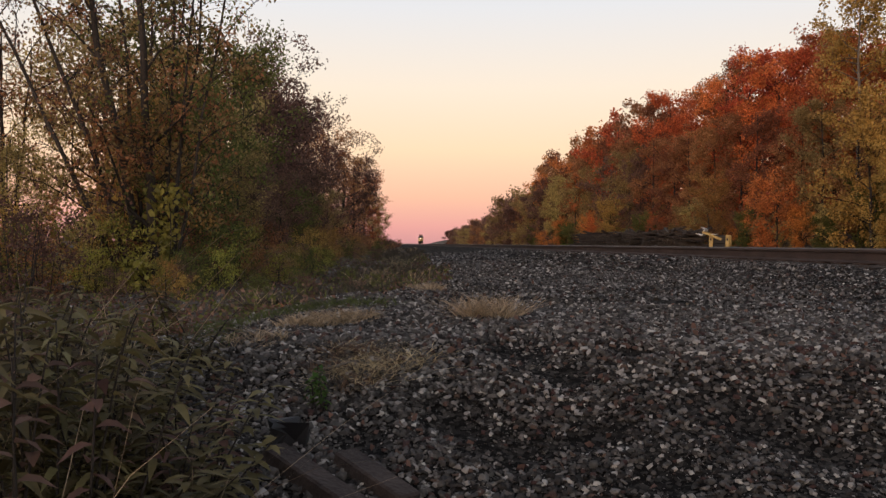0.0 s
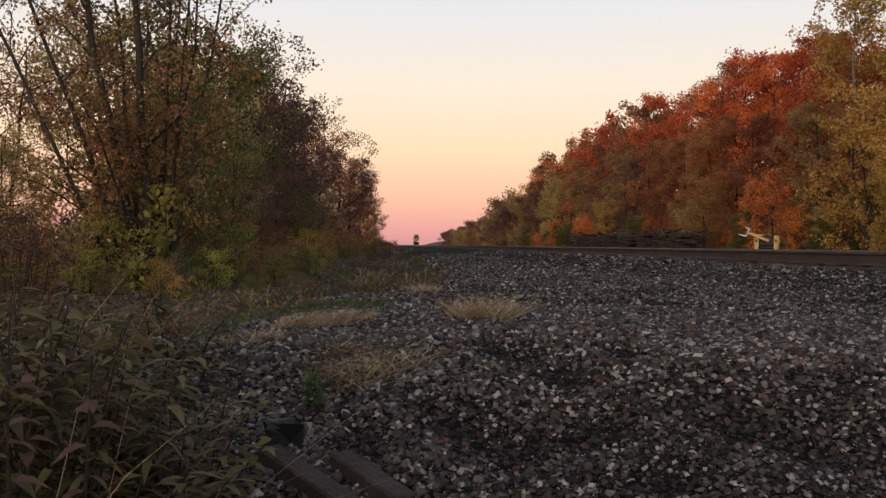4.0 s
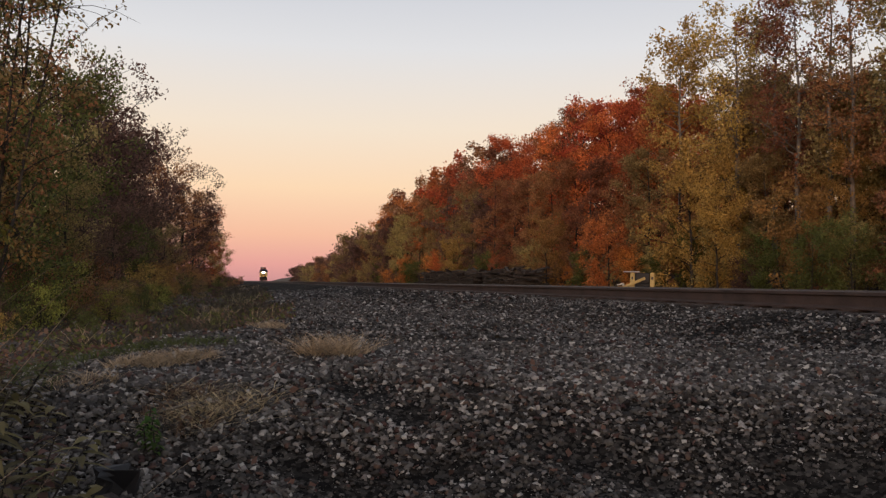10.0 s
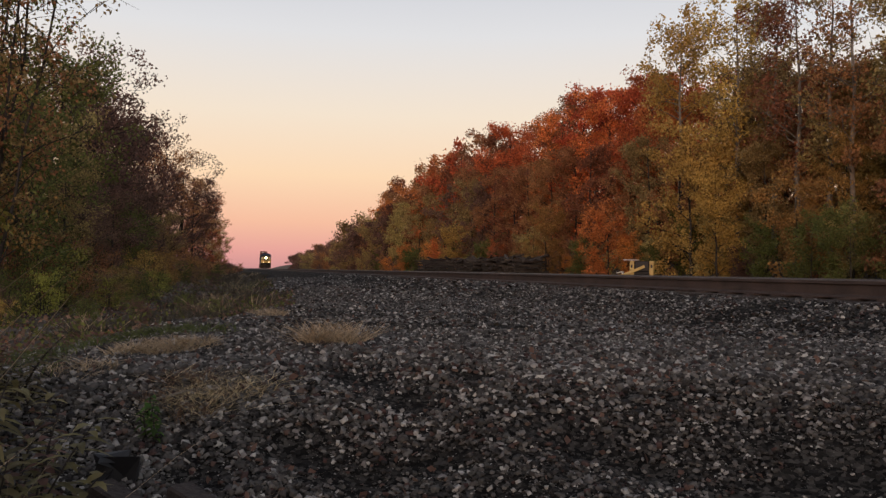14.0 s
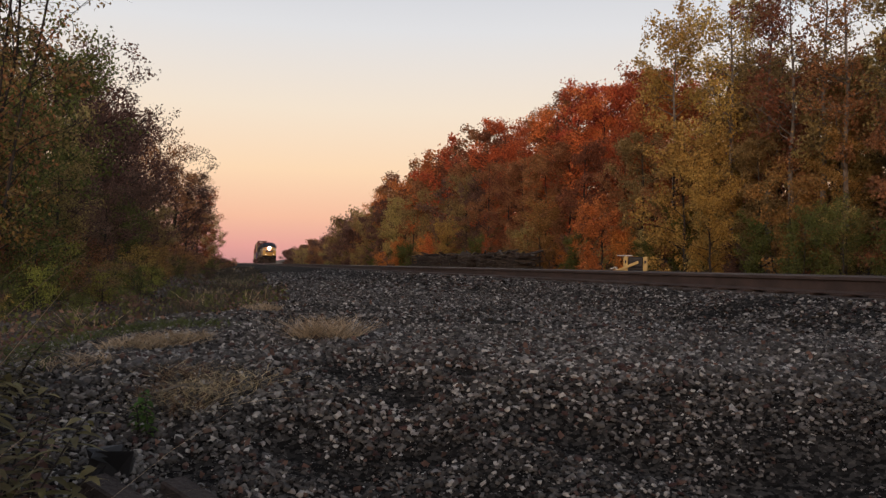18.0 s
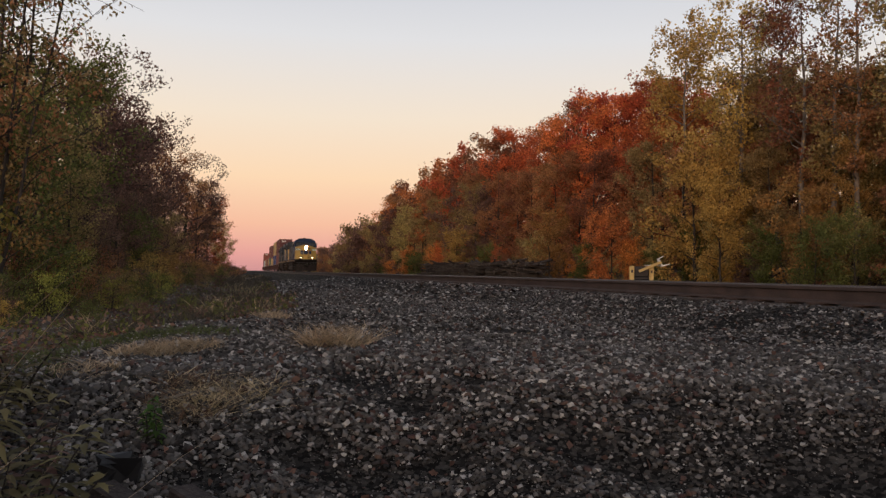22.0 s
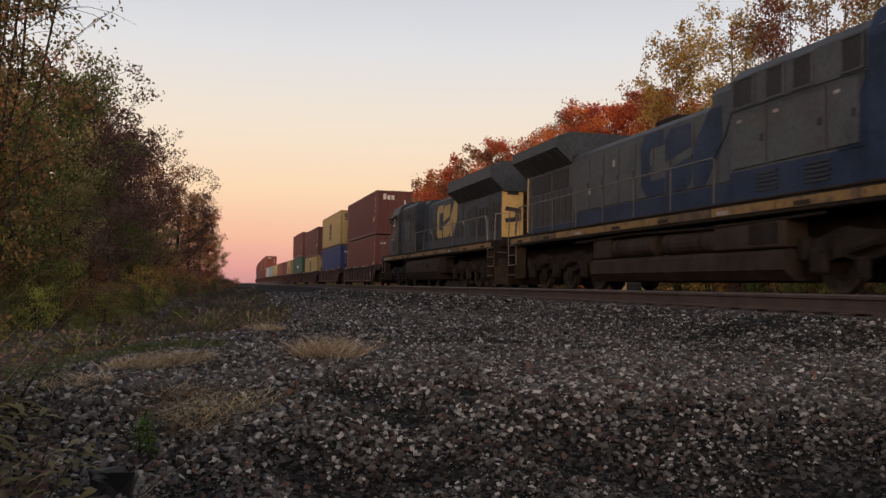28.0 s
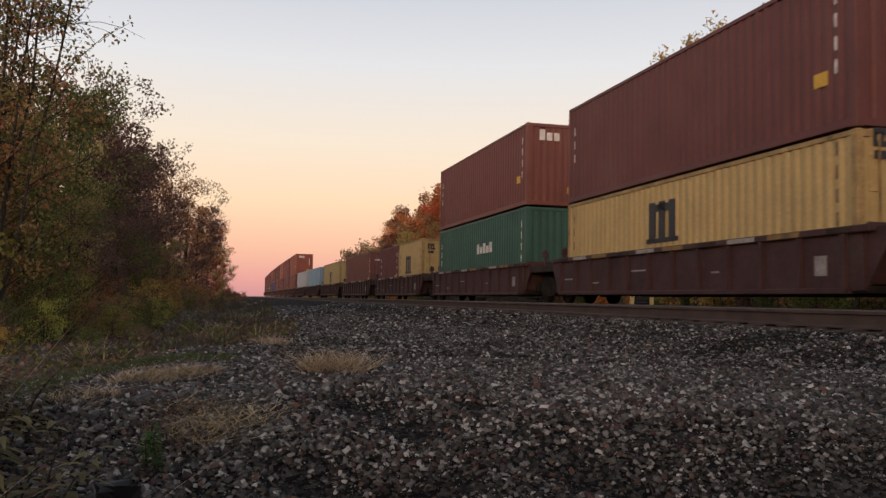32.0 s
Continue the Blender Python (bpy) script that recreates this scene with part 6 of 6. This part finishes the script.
def loader():
    """A small loader with four yellow posts round a dark cab; its bucket points to +y."""
    ob = new("skid_steer_loader")
    part("body", Shape().box(-0.6, 0.6, -0.85, 0.85, 0.35, 0.95, 0.06).box(-0.5, 0.5, -0.6, 0.6, 0.95, 1.15, 0.05), M["dark"], ob)
    for sx in (-1, 1):
        for sy in (-1, 1):
            part("post", Shape().box(*sorted((sx * 0.52, sx * 0.76)), *sorted((sy * 0.5, sy * 0.78)), 0.5, 1.86, 0.03), M["loader_paint"], ob)
            part("post_hole", Shape().box(*sorted((sx * 0.76, sx * 0.766)), *sorted((sy * 0.58, sy * 0.7)), 1.4, 1.6), M["ink"], ob)
        for y in (-0.5, 0.5):
            w = part("wheel", Shape().tube([(sx * 0.6, y, 0.4), (sx * 0.65, y, 0.4), (sx * 0.84, y, 0.4), (sx * 0.88, y, 0.4)], [0.34, 0.4, 0.4, 0.34], 16), M["tyre"], ob)
            part("rim", Shape().tube([(sx * 0.85, y, 0.4), (sx * 0.895, y, 0.4)], 0.2, 12), M["loader_paint"], w)
    part("cab", Shape().box(-0.46, 0.46, -0.48, 0.48, 1.15, 1.85, 0.05), M["dark"], ob, "dark open cab")
    part("roof", Shape().box(-0.4, 0.4, 0.2, 1.25, 1.9, 1.95, 0.02), M["loader_pale"], ob)
    part("rear_panel", Shape().box(-0.4, 0.4, -0.56, -0.5, 1.32, 1.72, 0.02), M["loader_pale"], ob)
    arm = part("lift_arm", Shape().box(-0.93, -0.8, 0, 1.6, -0.09, 0.09, 0.02).box(0.8, 0.93, 0, 1.6, -0.09, 0.09, 0.02).box(-0.8, 0.8, 1.3, 1.42, -0.08, 0.08), M["loader_paint"], ob, m=pose(0, -0.2, 1.5, 0, 0, 0))
    part("bucket", Shape().prism([(1.5, -0.3), (2.05, -0.35), (2.05, -0.3), (1.6, -0.22), (1.55, 0.25), (1.9, 0.3), (1.9, 0.34), (1.48, 0.3)], -0.85, 0.85, "x"), M["loader_pale"], arm)
    tagged(ob, "small yellow skid-steer loader with raised lift arms", "loader")
    g = ground_z(27, 60)
    way = [(0.0, 66.8, 60), (1.0, 64.5, 60), (3.0, 60.1, 60), (4.0, 57.6, 60), (6.5, 54.4, 60), (8.0, 51.7, 60), (9.0, 51.6, 60), (18.2, 51.6, 60), (19.2, 51.6, 10), (20.2, 51.8, -35), (21.2, 52.0, -90), (22.2, 52.2, -116), (32.0, 52.2, -118)]
    MOVERS.append((ob, [(t, pose(27, y, g, 0, 0, a)) for t, y, a in way]))
    lift = [(0.0, 22), (8.0, 20), (9.5, -24), (18.0, -24), (20.5, 5), (22.0, 24), (32.0, 26)]
    MOVERS.append((arm, [(t, pose(0, -0.2, 1.5, a, 0, 0)) for t, a in lift]))


loader()


# ---- plants and things near the camera ----
def blades(name, label, spots, count, height, lean, material, width=0.004, seed=1, category="grass", seat=ground_z):
    """Tufts of thin bent blades round some spots (x, y, radius)."""
    rng = np.random.default_rng(seed)
    vs, fs, n = [], [], 0
    for x, y, r in spots:
        for k in range(int(count * r * r * 10 + 12)):
            a, d = rng.uniform(0, math.tau), r * math.sqrt(rng.random())
            p = np.array((x + d * math.cos(a), y + d * math.sin(a), 0.0))
            p[2] = seat(p[0], p[1]) - 0.01
            h = height * rng.uniform(0.45, 1.2)
            t = np.array((rng.normal(0, lean), rng.normal(0, lean), 1.0))
            c = np.array((rng.normal(0, lean), rng.normal(0, lean), -0.25))
            s = np.array((math.cos(a), math.sin(a), 0)) * width * rng.uniform(0.7, 1.5)
            q = [p - s, p + s]
            for u in (0.4, 0.75):
                m = p + t * h * u + c * h * u * u
                q += [m - s * (1 - u * 0.6), m + s * (1 - u * 0.6)]
            q.append(p + t * h + c * h)
            q.append(q[-1] + s * 0.1)
            vs.append(np.array(q))
            fs.append(np.array([(0, 1, 3, 2), (2, 3, 5, 4), (4, 5, 7, 6)]) + 8 * n)
            n += 1
    ob = new(name, raw_mesh(name, np.concatenate(vs), np.concatenate(fs), M[material]))
    return tagged(ob, label, category, kind="stuff")


def spot(az, down):
    """The ground that is met on the way out from the eye at a bearing and a fall, in degrees."""
    r = 1.0
    while r < 60:
        x, y = r * math.sin(radians(az)), r * math.cos(radians(az))
        if EYE[2] - math.tan(radians(down)) * r <= ground_z(x, y):
            return x, y
        r += 0.02
    return x, y


def P(az, down, r):
    return (*spot(az, down), r)


blades("straw_clump", "low clump of dry straw grass on the stone", [P(6.0, 5.0, 0.12), P(6.7, 5.1, 0.15), P(7.4, 5.0, 0.12), P(8.3, 4.9, 0.1), P(5.5, 5.1, 0.06)], 700, 0.19, 0.7, "straw", 0.003, seed=2)
blades("dry_grass", "bleached dry grass along the edge of the stone", [P(-5.6, 5.7, 0.16), P(-5.0, 5.6, 0.16), P(-4.4, 5.5, 0.16), P(-3.6, 5.3, 0.16), P(-2.6, 5.2, 0.14), P(-1.9, 5.1, 0.12), P(-9.4, 6.8, 0.1), P(-7.9, 6.5, 0.1), P(2.4, 3.0, 0.16), P(2.0, 2.8, 0.16), P(2.9, 3.1, 0.14), P(3.3, 3.2, 0.1)], 900, 0.09, 0.7, "straw", 0.003, seed=3)
blades("dry_tuft", "tangled dry grass tuft on the stone", [P(-1.6, 8.4, 0.15), P(-0.6, 8.8, 0.14), P(0.9, 8.2, 0.12), P(2.0, 7.8, 0.1), P(-2.8, 9.2, 0.14), P(-2.2, 7.4, 0.1)], 700, 0.085, 1.25, "straw", 0.0022, seed=4)
blades("rust_tuft", "rust-brown dead weed stems", [P(-2.6, 7.6, 0.1), P(-4.0, 8.8, 0.08), P(-2.0, 9.8, 0.08), P(0.4, 8.6, 0.05)], 1100, 0.1, 0.7, "rust_straw", 0.0025, seed=5)
blades("green_grass", "green grass at the foot of the thicket", [P(-2.9, 4.3, 0.25), P(-3.7, 4.4, 0.3), P(-5.0, 4.5, 0.25), P(-6.2, 4.7, 0.3), P(-7.5, 5.0, 0.25), P(-1.4, 4.2, 0.22), P(-0.2, 4.2, 0.12), P(-9, 5.4, 0.25), P(-10.5, 5.6, 0.3), P(-12, 6.1, 0.3), P(-14, 6.5, 0.3)], 170, 0.1, 0.7, "grass", seed=6)


def far_verge():
    """Rank grass between the tracks and the wood."""
    rng = random.Random(52)
    spots = [(rng.uniform(25.5, 30.5), 16 + 120 * rng.random() ** 1.3, 1.3) for k in range(150)]
    blades("verge_grass", "rank green grass before the wood", spots[:95], 6, 0.75, 0.5, "grass", 0.03, seed=53)
    blades("verge_grass", "withered brown grass before the wood", spots[95:], 6, 0.7, 0.5, "dead", 0.03, seed=54)


far_verge()


def weed(name, seed, height, leaves, length, width, material, stalk):
    """A leafy stem: a bent stalk with lance-shaped leaves that droop at the tip."""
    rng = np.random.default_rng(seed)
    ob = new(name)
    lean = rng.normal(0, 0.12, 2)
    pts = [Vector((lean[0] * height * u * u, lean[1] * height * u * u, height * u)) for u in np.linspace(0, 1, 7)]
    part("stem", Shape().tube(pts, [0.006 - 0.004 * i / 6 for i in range(7)], 5), stalk, ob)
    s = Shape()
    for k in range(leaves):
        u = 0.12 + 0.88 * (k + rng.random() * 0.5) / leaves
        i = min(5, int(u * 6))
        p = pts[i].lerp(pts[i + 1], u * 6 - i)
        a = k * 2.4 + rng.normal(0, 0.3)
        d = Vector((math.cos(a), math.sin(a), rng.uniform(-0.1, 0.5)))
        side = Vector((-math.sin(a), math.cos(a), rng.normal(0, 0.3))).normalized()
        l, w = length * rng.uniform(0.6, 1.2) * (1.1 - 0.4 * u), width * rng.uniform(0.8, 1.2)
        v = []
        for j, (f, ww) in enumerate(((0, 0.1), (0.3, 0.9), (0.6, 0.8), (1.0, 0.03))):
            c = p + d * l * f + Vector((0, 0, -0.55 * l * f * f))
            up = Vector((0, 0, 0.25 * w * ww))
            v += [c - side * w * ww / 2 + up, c, c + side * w * ww / 2 + up]
        s.add(v, [(j * 3 + q, j * 3 + q + 1, j * 3 + q + 4, j * 3 + q + 3) for j in range(3) for q in (0, 1)])
    part("foliage", s, M[material], ob, smooth=True)
    return ob


def weeds():
    rng = random.Random(12)
    kinds = [weed("weed_plant", 60 + k, 1.0, 50, 0.13, 0.027, "weed", M["bark"]) for k in range(4)]
    brown = [weed("weed_plant", 70 + k, 1.0, 26, 0.09, 0.03, "leaf_plum", M["bark"]) for k in range(2)]
    used = set()
    for k in range(130):
        az, r = rng.uniform(-32, -11), rng.uniform(1.7, 4.2)
        if az > -17 and r < 2.3:
            r += 0.8
        x, y = r * math.sin(radians(az)), r * math.cos(radians(az))
        kind = rng.choice(kinds if k % 4 else brown)
        z = ground_z(x, y) - 0.03
        top = -r * math.tan(radians(2.5 + 7 * step(-22, -11, az))) * rng.uniform(0.8, 2.0)
        h = max(0.35, top - z)
        m = pose(x, y, z, rng.uniform(-12, 12), rng.uniform(-12, 12), rng.uniform(0, 360)) @ Matrix.Diagonal((1, 1, h, 1))
        ob = copy_thing(kind, m) if kind in used else kind
        ob.matrix_basis = m
        used.add(kind)
        tagged(ob, "olive-green leafy weed with drooping leaves" if kind in kinds else "withered rust-brown weed stem", "weed", "weeds beside the camera")
    low = [weed("weed_sprig", 80 + k, 0.11, 12, 0.045, 0.028, "sprig", M["bark"]) for k in range(2)]
    for k, (az, down) in enumerate(((-4.6, 10.2), (-4.9, 10.9), (-4.3, 11.2), (-4.7, 9.8))):
        x, y = spot(az, down)
        m = pose(x, y, ground_z(x, y) - 0.01, 0, 0, 80 * k)
        ob = low[k] if k < 2 else copy_thing(low[k - 2], m)
        ob.matrix_basis = m
        tagged(ob, "small fresh green weed on the stone", "weed", "green sprigs")


M["sprig"] = leaf_mat("fresh_green_leaves", (0.07, 0.14, 0.03))
weeds()


def timbers():
    """Two weathered timbers half sunk in the stone near the camera."""
    for (az0, d0), (az1, d1), w in (((-7.6, 14.2), (-1.2, 18.6), 0.1), ((-2.9, 14.6), (1.6, 17.6), 0.1)):
        a, b = Vector((*spot(az0, d0), 0)), Vector((*spot(az1, d1), 0))
        a.z, b.z = ground_z(a.x, a.y), ground_z(b.x, b.y)
        L = (b - a).length
        ob = new("timber", Shape().box(0, L, -w / 2, w / 2, -0.03, 0.055, 0.008).mesh("timber", M["timber"]))
        d = (b - a).normalized()
        ob.matrix_basis = Matrix.Translation(a) @ d.to_track_quat("X", "Z").to_matrix().to_4x4()
        tagged(ob, "weathered brown timber lying in the stone", "timber", "old timbers")


M["timber"] = mat("weathered_timber", (0.038, 0.028, 0.024), 0.9, 0.4, 6, 0.6, 50)
timbers()


def litter():
    """Fallen leaves and straws scattered over the stone."""
    rng = np.random.default_rng(9)
    c = []
    for k in range(420):
        r, a = 2.6 + 10 * rng.random() ** 1.6, radians(rng.uniform(-22, 42))
        x, y = r * math.sin(a), r * math.cos(a)
        if x < 5.2:
            c.append((x, y, ground_z(x, y) + 0.03))
    v, f = leaf_cards(rng, np.array(c), 0.045, 0.03)
    tagged(new("fallen_leaves", raw_mesh("fallen_leaves", v, f, M["leaf_plum"])), "fallen rust-brown leaves on the stone", "leaves", kind="stuff")


litter()


def verge():
    """Low growth and leaf litter on the verge below the thicket."""
    rng = np.random.default_rng(15)
    for leaf, size, count, lift, label in (("leaf_plum", 0.06, 3500, 0.22, "low plum-brown growth on the verge"), ("leaf_plum", 0.05, 12000, 0.07, "brown leaf litter on the verge"), ("leaf_green", 0.06, 7000, 0.2, "low green growth on the verge"), ("leaf_rust", 0.05, 1500, 0.05, "rust-brown leaf litter on the verge")):
        c = []
        while len(c) < count:
            y = 4.5 + 34 * rng.random() ** 1.5
            x = gravel_edge(0, y) + 0.15 - rng.random() ** 1.3 * (6.5 + 0.1 * y)
            if noise.noise((x * 0.7, y * 0.7, size * 200)) < -0.05:
                continue
            c.append((x, y, ground_z(x, y) + lift * rng.random() ** 2 + 0.01))
        v, f = leaf_cards(rng, np.array(c), size, size * 0.6)
        tagged(new("verge_growth", raw_mesh("verge_growth", v, f, M[leaf])), label, "undergrowth", kind="stuff")


verge()


def brush_grass():
    """Tall withered grass between the stone and the thicket, and dry stalks among the weeds."""
    rng = random.Random(21)
    spots = []
    for k in range(170):
        y = 9.5 + 95 * rng.random() ** 1.7
        x = gravel_edge(0, y) - 0.1 - rng.random() * (1.2 + 0.03 * y)
        spots.append((x, y, rng.uniform(0.12, 0.22) * (1 + y / 50)))
    blades("withered_grass", "tall withered brown grass beside the stone", spots, 90, 0.27, 0.5, "dead", 0.006, seed=31)
    blades("pale_grass", "pale dry grass stems beside the stone", spots[::13], 40, 0.4, 0.4, "straw", 0.005, seed=32)
    near = []
    for k in range(12):
        az, r = rng.uniform(-27, -10), rng.uniform(1.9, 4.0)
        near.append((r * math.sin(radians(az)), r * math.cos(radians(az)), 0.05))
    blades("dry_stalks", "thin dry stalks among the weeds", near, 1, 1.0, 0.45, "straw", 0.0016, seed=33)


brush_grass()


def dark_chunk():
    rng = np.random.default_rng(5)
    x, y = spot(-6.6, 13.4)
    s = Shape().box(-0.07, 0.07, -0.05, 0.05, -0.02, 0.1, 0.02)
    s.v = [tuple(np.array(v) + rng.normal(0, 0.027, 3)) for v in s.v]
    ob = new("dark_lump", s.mesh("dark_lump", M["dark"]))
    ob.matrix_basis = pose(x, y, ground_z(x, y), 8, 10, 30)
    tagged(ob, "dark broken lump lying on the stone", "rubble")


dark_chunk()


def scraps():
    """A pale stake and sticks on the verge."""
    x, y = spot(-9.2, 3.25)
    ob = new("pale_stake", Shape().box(-0.016, 0.016, -0.012, 0.012, -0.08, 0.13, 0.004).mesh("pale_stake", M["chalk_dim"]))
    ob.matrix_basis = pose(x, y, ground_z(x, y), 3, -4, 20)
    tagged(ob, "short pale stake standing at the foot of the thicket", "stake")
    rng = random.Random(44)
    for az, down, l in ((-10.6, 4.4, 0.42), (-5.3, 3.9, 0.3), (-12.5, 5.6, 0.5), (-7.4, 3.7, 0.35), (-3.4, 8.9, 0.22)):
        x, y = spot(az, down)
        pts = [(l * (u - 0.5), 0.03 * math.sin(5 * u), 0.015 + 0.03 * u) for u in (0, 0.3, 0.65, 1)]
        ob = new("fallen_stick", Shape().tube(pts, [0.008, 0.007, 0.006, 0.003], 6).mesh("fallen_stick", M["pale_bark"], True))
        ob.matrix_basis = pose(x, y, ground_z(x, y) + 0.01, 0, rng.uniform(-14, 14), rng.uniform(-30, 40))
        tagged(ob, "thin pale dead stick lying on the ground", "stick", "fallen sticks")


scraps()


def motions():
    for ob, rows in MOVERS:
        walk(ob, rows)


motions()
